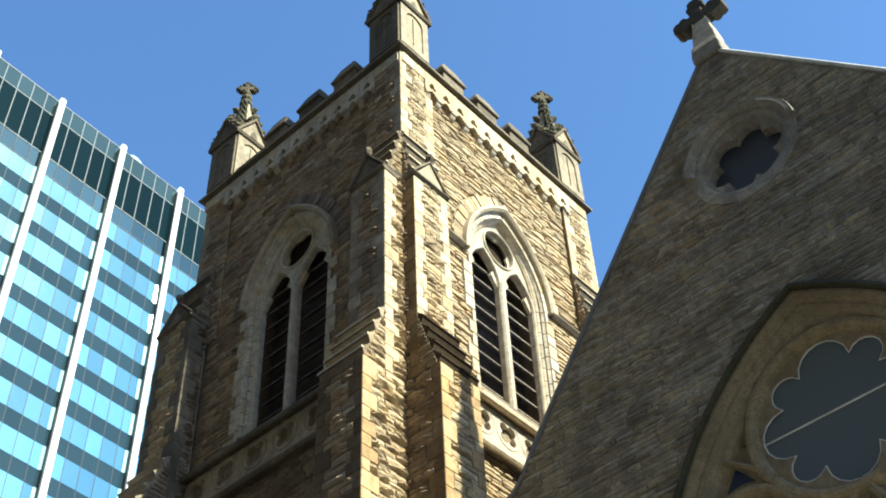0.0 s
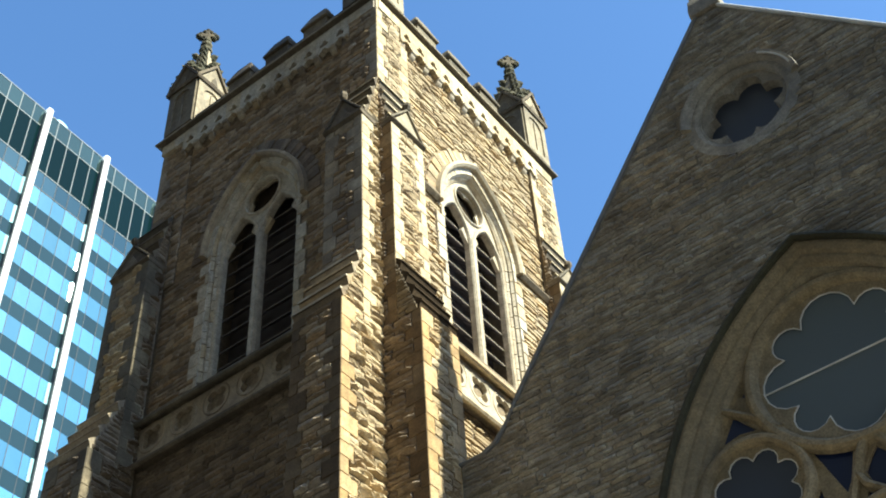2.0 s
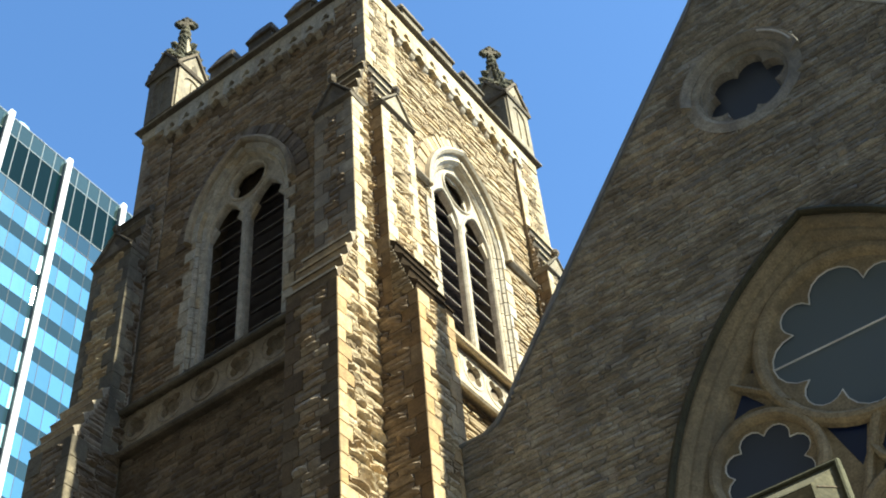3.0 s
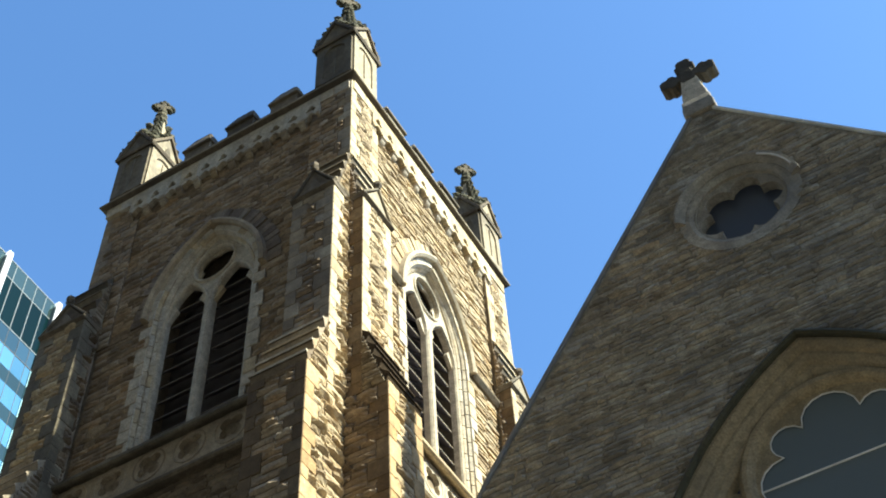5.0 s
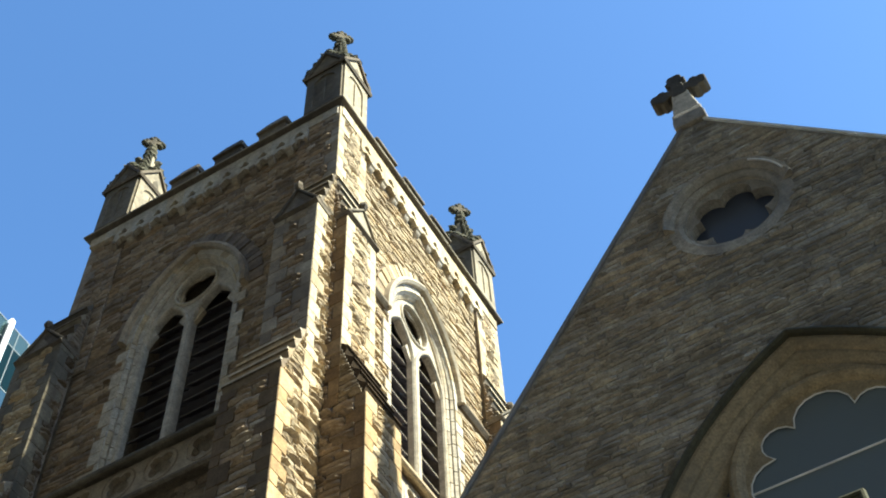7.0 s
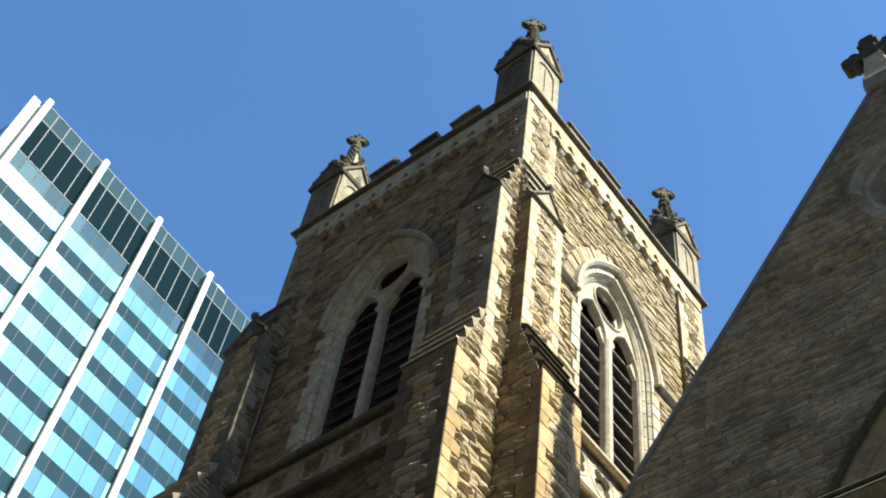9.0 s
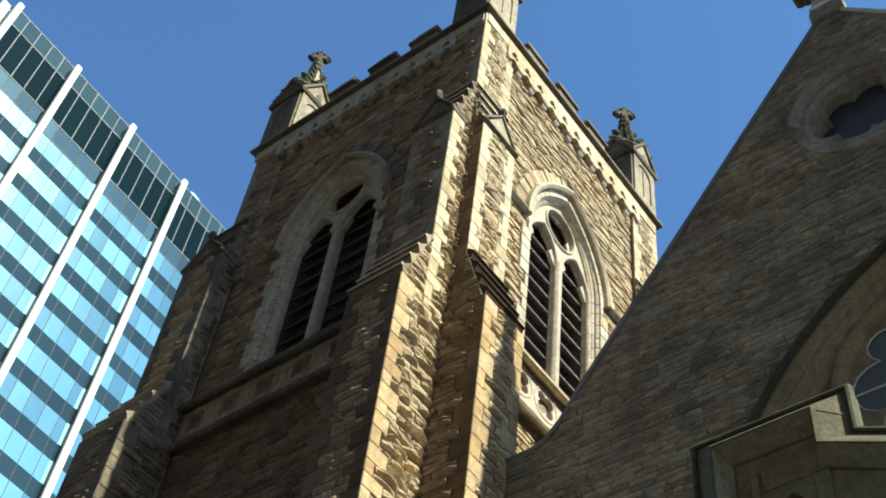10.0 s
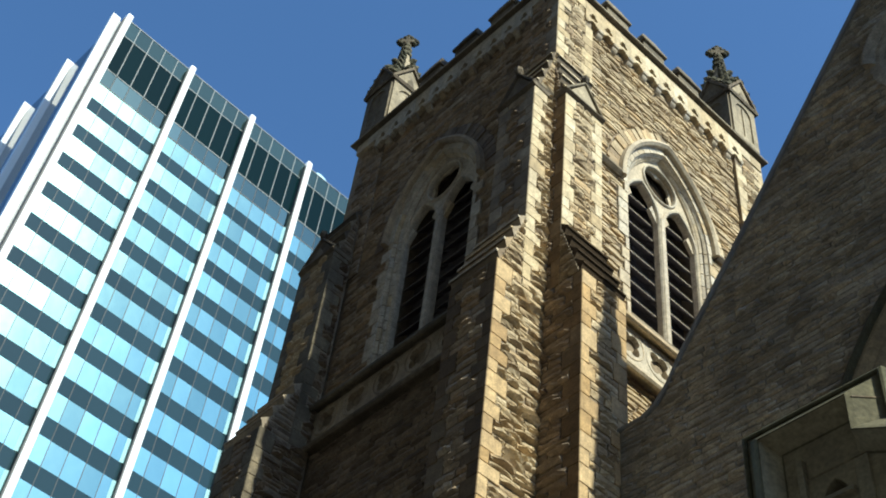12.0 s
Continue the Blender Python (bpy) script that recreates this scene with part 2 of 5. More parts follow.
M_OFFICE_GLASS = glassy("blue_mirror_glass", (0.43, 0.70, 0.65), 0.16, 0.03, random_shift=0.26)
M_GLINT = glassy("pale_blue_glint_glass", (0.33, 0.55, 0.58), 0.028, metal=0.0, random_shift=0.15)
M_OFFICE_DIM = glassy("grey_mirror_glass", (0.25, 0.33, 0.27), 0.08, 0.02, random_shift=0.25)
M_SPANDREL = glassy("dark_spandrel_glass", (0.022, 0.045, 0.058), 0.06, 0.01, metal=0.0, spec=0.35)
M_PLANT = glassy("dark_plant_screen", (0.004, 0.014, 0.016), 0.04, 0.0, metal=0.0, spec=0.1)
M_FASCIA = glassy("teal_fascia_glass", (0.085, 0.135, 0.125), 0.05, 0.02, metal=0.7)
M_CHURCH_GLASS = glassy("dull_grey_church_glass", (0.100, 0.128, 0.150), 0.35, 0.01, metal=0.0)
M_SLATE_GLASS = glassy("slate_blue_church_glass", (0.045, 0.056, 0.085), 0.35, 0.01, metal=0.0)
M_BLUE_GLASS = glassy("deep_blue_church_glass", (0.012, 0.025, 0.085), 0.3, 0.01, metal=0.0)


# ---- mesh helpers ----
WORLD_OF = {}


def top(name, place, label, category, group="", kind=""):
    ob = new(name)
    ob.location = place
    WORLD_OF[ob.name] = Matrix.Translation(place)
    return tagged(ob, label, category, group, kind)


def under(ob, parent):
    if parent:
        ob.parent = parent
        ob.matrix_parent_inverse = WORLD_OF.get(parent.name, Matrix()).inverted()
    return ob


class Shape:
    """Gathers vertices and faces for one mesh."""

    def __init__(self):
        self.v, self.f = [], []

    def add(self, verts, faces):
        k = len(self.v)
        self.v += [tuple(p) for p in verts]
        self.f += [tuple(i + k for i in q) for q in faces]
        return self

    def box(self, x0, x1, y0, y1, z0, z1):
        v = [(x, y, z) for z in (z0, z1) for y in (y0, y1) for x in (x0, x1)]
        return self.add(v, [(0, 2, 3, 1), (4, 5, 7, 6), (0, 1, 5, 4), (2, 6, 7, 3), (0, 4, 6, 2), (1, 3, 7, 5)])

    def loft(self, rings, closed=True, caps=True):
        n = len(rings[0])
        v = [p for r in rings for p in r]
        f = []
        for i in range(len(rings) - 1):
            for j in range(n if closed else n - 1):
                a, b = i * n + j, i * n + (j + 1) % n
                f.append((a, b, b + n, a + n))
        if caps:
            f += [tuple(range(n))[::-1], tuple(range((len(rings) - 1) * n, len(rings) * n))]
        return self.add(v, f)

    def mesh(self, name, material, fix=True):
        me = bpy.data.meshes.new(name)
        me.from_pydata(self.v, [], self.f)
        if material:
            me.materials.append(material)
        if fix:
            bm = bmesh.new()
            bm.from_mesh(me)
            bmesh.ops.recalc_face_normals(bm, faces=bm.faces)
            bm.to_mesh(me)
            bm.free()
        return me


def part(name, shape, material, parent, label="", bevel=0.0, kind=""):
    """One mesh object under a thing or under a part."""
    ob = new(name, shape.mesh(name, material))
    under(ob, parent)
    if bevel:
        b = ob.modifiers.new("edge", "BEVEL")
        b.width, b.segments, b.limit_method = bevel, 2, "ANGLE"
    return tagged(ob, label, kind=kind)


class Face:
    """A wall plane: u along it, d out of it, z up."""

    def __init__(self, origin, u, n):
        self.o, self.u, self.n = Vector(origin), Vector(u), Vector(n)

    def at(self, u, d, z):
        return self.o + self.u * u + self.n * d + Vector((0, 0, z))

    def matrix(self, u, d, z, su, sd, sz):
        m = Matrix.Identity(4)
        for i in range(3):
            m[i][0], m[i][1], m[i][2] = self.u[i] * su, self.n[i] * sd, (0, 0, sz)[i]
        m.translation = self.at(u, d, z)
        return m

    def box(self, s, u0, u1, d0, d1, z0, z1):
        v = [self.at(u, d, z) for z in (z0, z1) for d in (d0, d1) for u in (u0, u1)]
        return s.add(v, [(0, 2, 3, 1), (4, 5, 7, 6), (0, 1, 5, 4), (2, 6, 7, 3), (0, 4, 6, 2), (1, 3, 7, 5)])

    def prism(self, s, pts, d0, d1):
        """pts: a simple outline of (u, z)."""
        return s.loft([[self.at(u, d0, z) for u, z in pts], [self.at(u, d1, z) for u, z in pts]])

    def plate(self, s, outer, holes, d0, d1):
        """A slab with openings that go through it."""
        bm = bmesh.new()
        loops = []
        for ring in [outer] + holes:
            vs = [bm.verts.new((u, z, 0)) for u, z in ring]
            for i, p in enumerate(vs):
                bm.edges.new((p, vs[(i + 1) % len(vs)]))
            loops.append(ring)
        bmesh.ops.triangle_fill(bm, use_beauty=True, use_dissolve=False, edges=bm.edges[:])
        bm.verts.index_update()
        flat = [(p.co.x, p.co.y) for p in bm.verts]
        tris = [tuple(p.index for p in f.verts) for f in bm.faces]
        bm.free()
        n = len(flat)
        v = [self.at(u, d0, z) for u, z in flat] + [self.at(u, d1, z) for u, z in flat]
        f = list(tris) + [tuple(i + n for i in t) for t in tris]
        k = 0
        for ring in loops:
            m = len(ring)
            f += [(k + i, k + (i + 1) % m, k + (i + 1) % m + n, k + i + n) for i in range(m)]
            k += m
        return s.add(v, f)

    def sweep(self, s, path, profile, closed=False):
        """Drives a profile of (outward offset in the plane, depth) along a path of (u, z)."""
        n, rings = len(path), []
        for i, (u, z) in enumerate(path):
            a = path[i - 1] if i or closed else path[i]
            b = path[(i + 1) % n] if i < n - 1 or closed else path[i]
            e1, e2 = Vector((u - a[0], z - a[1])), Vector((b[0] - u, b[1] - z))
            if e1.length < 1e-6:
                e1 = e2
            if e2.length < 1e-6:
                e2 = e1
            e1, e2 = e1.normalized(), e2.normalized()
            n1, n2 = Vector((-e1.y, e1.x)), Vector((-e2.y, e2.x))
            mid = n1 + n2
            mid = mid / max(mid.dot(n1), 0.45) if mid.length > 1e-3 else n1
            rings.append([self.at(u + mid.x * o, d, z + mid.y * o) for o, d in profile])
        if closed:
            rings.append(rings[0])
        return s.loft(rings, True, not closed)


def arch(c, half, spring, rise, n=10, foot=None):
    """A pointed arch, from its left foot over the point to its right foot."""
    r = (rise * rise + half * half) / (2 * half)
    end = math.asin(min(1, rise / r))
    left = [(c - half + r - r * math.cos(end * i / n), spring + r * math.sin(end * i / n)) for i in range(n + 1)]
    right = [(2 * c - u, z) for u, z in left[-2::-1]]
    pts = left + right
    if foot is not None:
        pts = [(c - half, foot)] + pts + [(c + half, foot)]
    return pts


def arch_half(half, spring, rise, z):
    """Half the width of the arch at height z; 0 above it."""
    if z <= spring:
        return half
    if z >= spring + rise:
        return 0.0
    r = (rise * rise + half * half) / (2 * half)
    return max(0.0, half - r + math.sqrt(max(0, r * r - (z - spring) ** 2)))


def lobed(cu, cz, cusp, lobes, n=7):
    """A ring of round lobes, each given as (middle angle, half angle, reach), that meet in cusps."""
    pts = []
    for mid, half, reach in lobes:
        chord, near = cusp * math.sin(half), cusp * math.cos(half)
        sag = reach - near
        r = (sag * sag + chord * chord) / (2 * sag)
        c = reach - r
        w = math.atan2(chord, near - c)
        for i in range(n):
            t = -w + 2 * w * i / n
            x, y = c + r * math.cos(t), r * math.sin(t)
            pts.append((cu + x * math.cos(mid) - y * math.sin(mid), cz + x * math.sin(mid) + y * math.cos(mid)))
    return pts


def foil(cu, cz, reach, lobes, n=7, turn=0.0, cusp=0.76):
    """Equal round lobes with cusps between them."""
    step = 2 * math.pi / lobes
    return lobed(cu, cz, reach * cusp, [(turn + step * k, step / 2, reach) for k in range(lobes)], n)


def circle(cu, cz, r, n=32):
    return [(cu + r * math.cos(2 * math.pi * i / n), cz + r * math.sin(2 * math.pi * i / n)) for i in range(n)]


# ---- stones ----
def rock_variant(k, rough, flat=False):
    """A unit stone, one by one, its face round d = 0..1 and its back at d = -1. flat: a bedded stone with a level face."""
    rng = random.Random(k * 7 + (1000 if rough else 0))
    nu, nz = (5, 4) if rough else (4, 4)
    s, idx = Shape(), {}
    rows = [rng.uniform(0.55, 1.0) for _ in range(nz)]
    shift = [rng.uniform(-0.10, 0.10) for _ in range(nz)]
    for j in range(nz):
        for i in range(nu):
            u, z = -0.5 + i / (nu - 1), -0.5 + j / (nz - 1)
            side, bed = i in (0, nu - 1), j in (0, nz - 1)
            edge = side or bed
            if rough:
                if bed:
                    d = rng.uniform(-0.05, 0.38)
                    z += rng.uniform(0, 0.10) * (-1 if z > 0 else 1)
                    u += rng.uniform(0, 0.03) * (-1 if u > 0 else 1) if side else 0
                elif side:
                    d = rng.uniform(0.5, 0.9) if flat else rows[j] * rng.uniform(0.25, 0.8)
                    u += rng.uniform(0, 0.035) * (-1 if u > 0 else 1)
                else:
                    d = 0.9 + rng.uniform(-0.16, 0.10) if flat else rows[j] + rng.uniform(-0.30, 0.18)
                    u += rng.uniform(-0.07, 0.07)
                    z += math.copysign(0.16, z) + rng.uniform(-0.05, 0.05) if flat else shift[j] + rng.uniform(-0.05, 0.05)
            else:
                if not edge:
                    u, z = math.copysign(0.475, u), math.copysign(0.465, z)
                d = 0.0 if edge else 1.0 + rng.uniform(-0.2, 0.2)
            idx[i, j] = len(s.v)
            s.v.append((u, d, z))
    for j in range(nz - 1):
        for i in range(nu - 1):
            s.f.append((idx[i, j], idx[i + 1, j], idx[i + 1, j + 1], idx[i, j + 1]))
    rim = [(i, 0) for i in range(nu)] + [(nu - 1, j) for j in range(1, nz)] + [(i, nz - 1) for i in range(nu - 2, -1, -1)] + [(0, j) for j in range(nz - 2, 0, -1)]
    base = len(s.v)
    for q in rim:
        u, d, z = s.v[idx[q]]
        s.v.append((u, -1.0, z))
    m = len(rim)
    for i in range(m):
        s.f.append((idx[rim[(i + 1) % m]], idx[rim[i]], base + i, base + (i + 1) % m))
    return s


ROCKS = [rock_variant(k, True) for k in range(20)]
BLOCKS = [rock_variant(k, False) for k in range(6)]
FLAGS = [rock_variant(k, True, True) for k in range(16)]
KINDS = {"rock": ROCKS, "block": BLOCKS, "flag": FLAGS}
MESHES = {}


def stone_mesh(kind, k, material):
    key = (kind, k, material.name)
    if key not in MESHES:
        MESHES[key] = KINDS[kind][k].mesh("stone", material, fix=False)
    return MESHES[key]


class Masonry:
    """Lays stones on a wall plane; the nearest become objects, the rest one joined part."""

    def __init__(self, face, parent, material, seed):
        self.face, self.parent, self.material = face, parent, material
        self.rng = random.Random(seed)
        self.stones, self.joint, self.skew, self.field = [], 0.012, 0.02, "rock"

    def put(self, u0, u1, z0, z1, kind="rock", bulge=0.05, d=0.0, joint=None):
        joint = self.joint if joint is None else joint
        if u1 - u0 < 0.03 or z1 - z0 < 0.03:
            return
        if kind == "rock":
            kind = self.field
        k = self.rng.randrange(len(KINDS[kind]))
        m = self.face.matrix((u0 + u1) / 2, d, (z0 + z1) / 2, u1 - u0 - joint, bulge, z1 - z0 - joint)
        if self.skew and kind != "block":
            m = Matrix.Translation(m.translation) @ Matrix.Rotation(self.rng.uniform(-self.skew, self.skew), 4, self.face.n) @ Matrix.Translation(-m.translation) @ m
        self.stones.append((kind, k, m))

    def courses(self, z0, z1, spans, height=(0.13, 0.26), length=(0.28, 0.75), bulge=0.05, d=0.012, spread=(0.4, 1.35)):
        z = z0
        while z < z1 - 0.04:
            h = min(self.rng.uniform(*height), z1 - z)
            if z1 - z - h < 0.07:
                h = z1 - z
            for a, b in spans(z + h / 2):
                u = a
                while u < b - 0.02:
                    w = self.rng.uniform(*length) * (0.7 + h * 1.6)
                    if b - u - w < 0.14:
                        w = b - u
                    if h > 0.17 and self.rng.random() < 0.3 and w > 0.2:
                        cut = z + h * self.rng.uniform(0.4, 0.6)
                        self.put(u, u + w, z, cut, bulge=bulge * self.rng.uniform(*spread), d=d)
                        self.put(u, u + w, cut, z + h, bulge=bulge * self.rng.uniform(*spread), d=d)
                    else:
                        self.put(u, u + w, z, z + h, bulge=bulge * self.rng.uniform(*spread), d=d)
                    u += w
            z += h
        return self

    def build(self, single=0, low=0.0, name="stone"):
        """single: how many, from the height low upwards, are objects of their own."""
        order = sorted(range(len(self.stones)), key=lambda i: (self.stones[i][2].translation.z < low, self.stones[i][2].translation.z))
        for i in order[:single]:
            kind, k, m = self.stones[i]
            ob = new(name, stone_mesh(kind, k, self.material))
            under(ob, self.parent)
            ob.matrix_basis = m
        verts, faces, k0 = [], [], 0
        for i in order[single:]:
            kind, k, m = self.stones[i]
            s = KINDS[kind][k]
            a = np.array(s.v) @ np.array(m.to_3x3()).T + np.array(m.translation)
            verts.append(a)
            faces += [tuple(j + k0 for j in q) for q in s.f]
            k0 += len(s.v)
        if verts:
            me = bpy.data.meshes.new(name)
            me.from_pydata(np.concatenate(verts).tolist(), [], faces)
            me.materials.append(self.material)
            ob = new("masonry", me)
            under(ob, self.parent)
            tagged(ob, kind="stuff")


def quoins(mason_a, mason_b, za, zb, side_a, side_b, edge_a, edge_b, rng, height=(0.2, 0.38), long=(0.26, 0.36), short=(0.14, 0.20), limit=9.0):
    """Dressed blocks up an outer corner, long and short in turn on its two faces. edge_*: the corner's u on each face, side_*: +1 where
    the face runs to larger u. Returns the heights and lengths, for the rubble to stop at."""
    z, turn, table = za, rng.random() < 0.5, []
    while z < zb - 0.05:
        h = min(rng.uniform(*height), zb - z)
        if zb - z - h < 0.14:
            h = zb - z
        a, b = (rng.uniform(*long), rng.uniform(*short)) if turn else (rng.uniform(*short), rng.uniform(*long))
        a, b = min(a, limit), min(b, limit)
        for mason, edge, side, w in ((mason_a, edge_a, side_a, a), (mason_b, edge_b, side_b, b)):
            if mason:
                u0, u1 = (edge - 0.017, edge + w) if side > 0 else (edge - w, edge + 0.017)
                mason.put(u0, u1, z, z + h, "block", 0.009, 0.012, joint=0.004)
        table.append((z, z + h, a, b))
        z += h
        turn = not turn
    return table


def length_at(table, z, which, default=0.0):
    for z0, z1, a, b in table:
        if z0 <= z < z1:
            return (a, b)[which]
    return default


# ---- ground ----
g = Shape()
g.add([(-3000, -3000, 0), (3000, -3000, 0), (3000, 3000, 0), (-3000, 3000, 0)], [(0, 1, 2, 3)])
ground = new("ground", g.mesh("ground", M_GROUND))
tagged(ground, "dark asphalt ground round the church", "ground", kind="structure")

# ---- church tower ----
W, D = 6.3, 6.45            # width of the two faces
TOP = 24.45                 # underside of the cornice
FRONT = Face((0, 0, 0), (1, 0, 0), (0, -1, 0))
RIGHT = Face((0, 0, 0), (0, 1, 0), (1, 0, 0))
BACK = Face((0, D, 0), (-1, 0, 0), (0, 1, 0))
LEFT = Face((-W, 0, 0), (0, -1, 0), (-1, 0, 0))
CF, CR = -3.17, 3.14        # window axes
SPRING, SILL = 19.7, 16.52
SET = -0.24                 # face of the tracery behind the corner strips
FIELD = 0.10                # how far the wall field lies behind the corner strips
STRIP = 0.95                # width of the corner strips


def band_levels(c):
    """Foot and head of the panelled band below the window on the axis c."""
    return (15.10, 16.06) if c < 0 else (14.88, 15.92)


BAND0, BAND1 = band_levels(CF)

tower = top("church_tower", (-W / 2, D / 2, 0), "square battlemented sandstone church tower with belfry windows and corner pinnacles", "tower")

HOLE = 1.13                 # half width of the belfry opening at the wall face
HOLE_RISE = 1.92
IN_RISE, EYE_Z = 1.86, 20.80


def tower_wall(face, u0, u1, centre, name, window):
    s = Shape()
    outer = [(u0, 0), (u1, 0), (u1, TOP), (u0, TOP)]
    holes = [arch(centre, HOLE, SPRING, HOLE_RISE, 10, SILL - 0.1)] if window else []
    face.plate(s, outer, holes, -FIELD + 0.002, -0.75)
    return part(name, s, M_MORTAR, tower)


wall_f = tower_wall(FRONT, -W + 0.02, -0.02, CF, "front_wall", True)
wall_r = tower_wall(RIGHT, 0.78, D - 0.78, CR, "side_wall", True)
s = Shape()
BACK.box(s, 0.02, W - 0.02, -0.75, -0.02, 0, TOP)
part("back_wall", s, M_RUBBLE, tower)
s = Shape()
LEFT.box(s, -D + 0.78, -0.78, -0.75, -0.02, 0, TOP)
part("far_side_wall", s, M_RUBBLE, tower)
s = Shape()
s.box(-W + 0.76, -0.76, 0.76, D - 0.76, 14.6, 14.9)
s.box(-W + 0.76, -0.76, 0.76, D - 0.76, 22.6, 22.9)
part("chamber_floor", s, M_INSIDE, tower)

# corner strips, flush with the parapet, that the quoins stand on
STRIPS = [(FRONT, -STRIP, 0.0, 0.0), (FRONT, -W, -W + STRIP, 19.6), (RIGHT, 0.0, STRIP, 0.0), (RIGHT, D - STRIP, D, 19.6)]
for face, a, b, low_z in STRIPS:
    s = Shape()
    face.box(s, a + 0.01, b - 0.01, -FIELD - 0.02, -0.072 if a == -W else -0.002, low_z, TOP)
    part("corner_strip", s, M_SOOTSHADE if face is FRONT else M_MORTAR, tower)



# belfry window
def belfry_window(face, c, wall, seed, hood, field):
    r = random.Random(seed)
    t0 = SET
    lights = [arch(c + sgn * 0.525, 0.44, SPRING - 0.08, 0.82, 8, SILL) for sgn in (-1, 1)]
    outer = arch(c, 1.05, SPRING, IN_RISE, 12, SILL - 0.04)
    ring = circle(c, EYE_Z, 0.44, 28)
    s = face.plate(Shape(), outer, lights + [ring], t0, t0 - 0.13)
    win = part("belfry_window", s, M_WINDOWSTONE, tower, "pointed two-light belfry window with dark louvres", bevel=0.012)
    part("cusped_plate", face.plate(Shape(), circle(c, EYE_Z, 0.47, 28), [foil(c, EYE_Z, 0.43, 4, 7, math.pi / 4, 0.76)], t0 - 0.07, t0 - 0.12), M_WINDOWSTONE, win)
    # splayed jamb and arch mouldings, two orders parted by a sunk line
    for k, (h0, h1, d0, d1) in enumerate(((1.15, 1.095, -0.07, -0.13), (1.06, 0.985, -0.15, t0 - 0.02))):
        wdt = h0 - h1
        profile = [((0.06, 0.012)[k], d0), (0.0, d0), (-wdt * 0.45, d0 - 0.025), (-wdt, d1), (-wdt, d1 - 0.12), ((0.06, 0.012)[k], d1 - 0.12)]
        bow = arch(c, h0, SPRING, 1.94 - 0.03 * k, 24)
        for i in range(0, 48, 4):
            u, z = bow[i]
            v, w = bow[i + 1]
            part("arch_stone", face.sweep(Shape(), [(u + (v - u) * 0.05, z + (w - z) * 0.05)] + bow[i + 1:i + 5], profile), M_WINDOWSTONE, win)
        for sgn in (-1, 1):
            z = SILL - 0.05
            while z < SPRING - 0.01:
                h = min(r.uniform(0.24, 0.38), SPRING - z)
                if SPRING - z - h < 0.12:
                    h = SPRING - z
                u = c + sgn * h0
                path = [(u, z), (u, z + h - 0.022)]
                part("jamb_block", face.sweep(Shape(), path if sgn < 0 else path[::-1], profile), M_WINDOWSTONE, win)
                z += h
    s = Shape()
    part("jamb_bed", face.plate(s, arch(c, 1.2, SPRING, 1.98, 12, SILL - 0.06), [arch(c, 1.03, SPRING, 1.87, 12, SILL - 0.05)], -0.20, -0.34), M_SHADEDRESSED, win)
    s = Shape()
    face.sweep(s, arch(c, 1.015, SPRING, 1.88, 12, SILL - 0.05), [(0.028 * math.cos(t), t0 + 0.02 + 0.028 * math.sin(t)) for t in [math.pi / 4 * i for i in range(8)]])
    part("jamb_roll", s, M_WINDOWSTONE, win)
    for pts in lights + [ring]:
        s = Shape()
        face.sweep(s, pts, [(o, d + t0 + 0.36) for o, d in ([(0.0, -0.37), (0.015, -0.33), (0.05, -0.32), (0.075, -0.34), (0.08, -0.37)] if pts is not ring else [(0.0, -0.37), (-0.01, -0.325), (-0.03, -0.315), (-0.05, -0.325), (-0.06, -0.37)])], closed=pts is ring)
        part("tracery_roll", s, M_WINDOWSTONE, win)
    s = Shape()
    face.prism(s, [(c - 0.06, SILL), (c + 0.06, SILL), (c + 0.06, SPRING + 0.10), (c - 0.06, SPRING + 0.10)], t0 + 0.06, t0 - 0.04)
    part("mullion", s, M_WINDOWSTONE, win, bevel=0.025)
    # Added near-black board: keeps sun off the louvres and the eye dark.
    part("eye_board", face.prism(Shape(), circle(c, EYE_Z, 0.46, 28), t0 - 0.20, t0 - 0.23), M_BLACKSTONE, win, "added dark board that shades the eye")
    # trefoil cusps in the heads
    for sgn in (-1, 1):
        for side in (-1, 1):
            lc = c + sgn * 0.525
            s = Shape()
            b = lc + side * 0.42
            face.prism(s, [(b + side * 0.03, SPRING - 0.05), (b - side * 0.17, SPRING + 0.23), (b - side * 0.12, SPRING + 0.33), (b - side * 0.04, SPRING + 0.47)], t0 - 0.03, t0 - 0.11)
            part("cusp", s, M_WINDOWSTONE, win)
    # louvres
    for sgn in (-1, 1):
        lc = c + sgn * 0.525
        for k in range(1, 11):
            z = SILL - 0.09 + 0.40 * k
            hw = arch_half(0.46, SPRING - 0.08, 0.85, z)
            if hw < 0.03:
                continue
            s = Shape()
            v = []
            for u in (lc - hw, lc + hw):
                v.append([face.at(u, t0 - 0.14, z), face.at(u, t0 - 0.14, z + 0.035), face.at(u, t0 - 0.40, z + 0.31), face.at(u, t0 - 0.40, z + 0.275)])
            s.loft(v)
            lv = part("louvre", s, M_LOUVRE, win)
            s = Shape()
            face.box(s, lc - hw, lc + hw, t0 - 0.147, t0 - 0.136, z + 0.008, z + 0.022)
            # Pale nosings on the sunlit side, dark on the shaded: light put into colour.
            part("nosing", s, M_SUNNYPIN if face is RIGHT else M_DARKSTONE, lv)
    s = Shape()
    face.box(s, c - 1.3, c + 1.3, -0.80, -0.76, SILL - 0.2, 22.0)
    part("dark_backing", s, M_INSIDE, win)
    # dressed jamb blocks, long and short
    jm = Masonry(face, win, M_WINDOWSTONE, seed + 1)
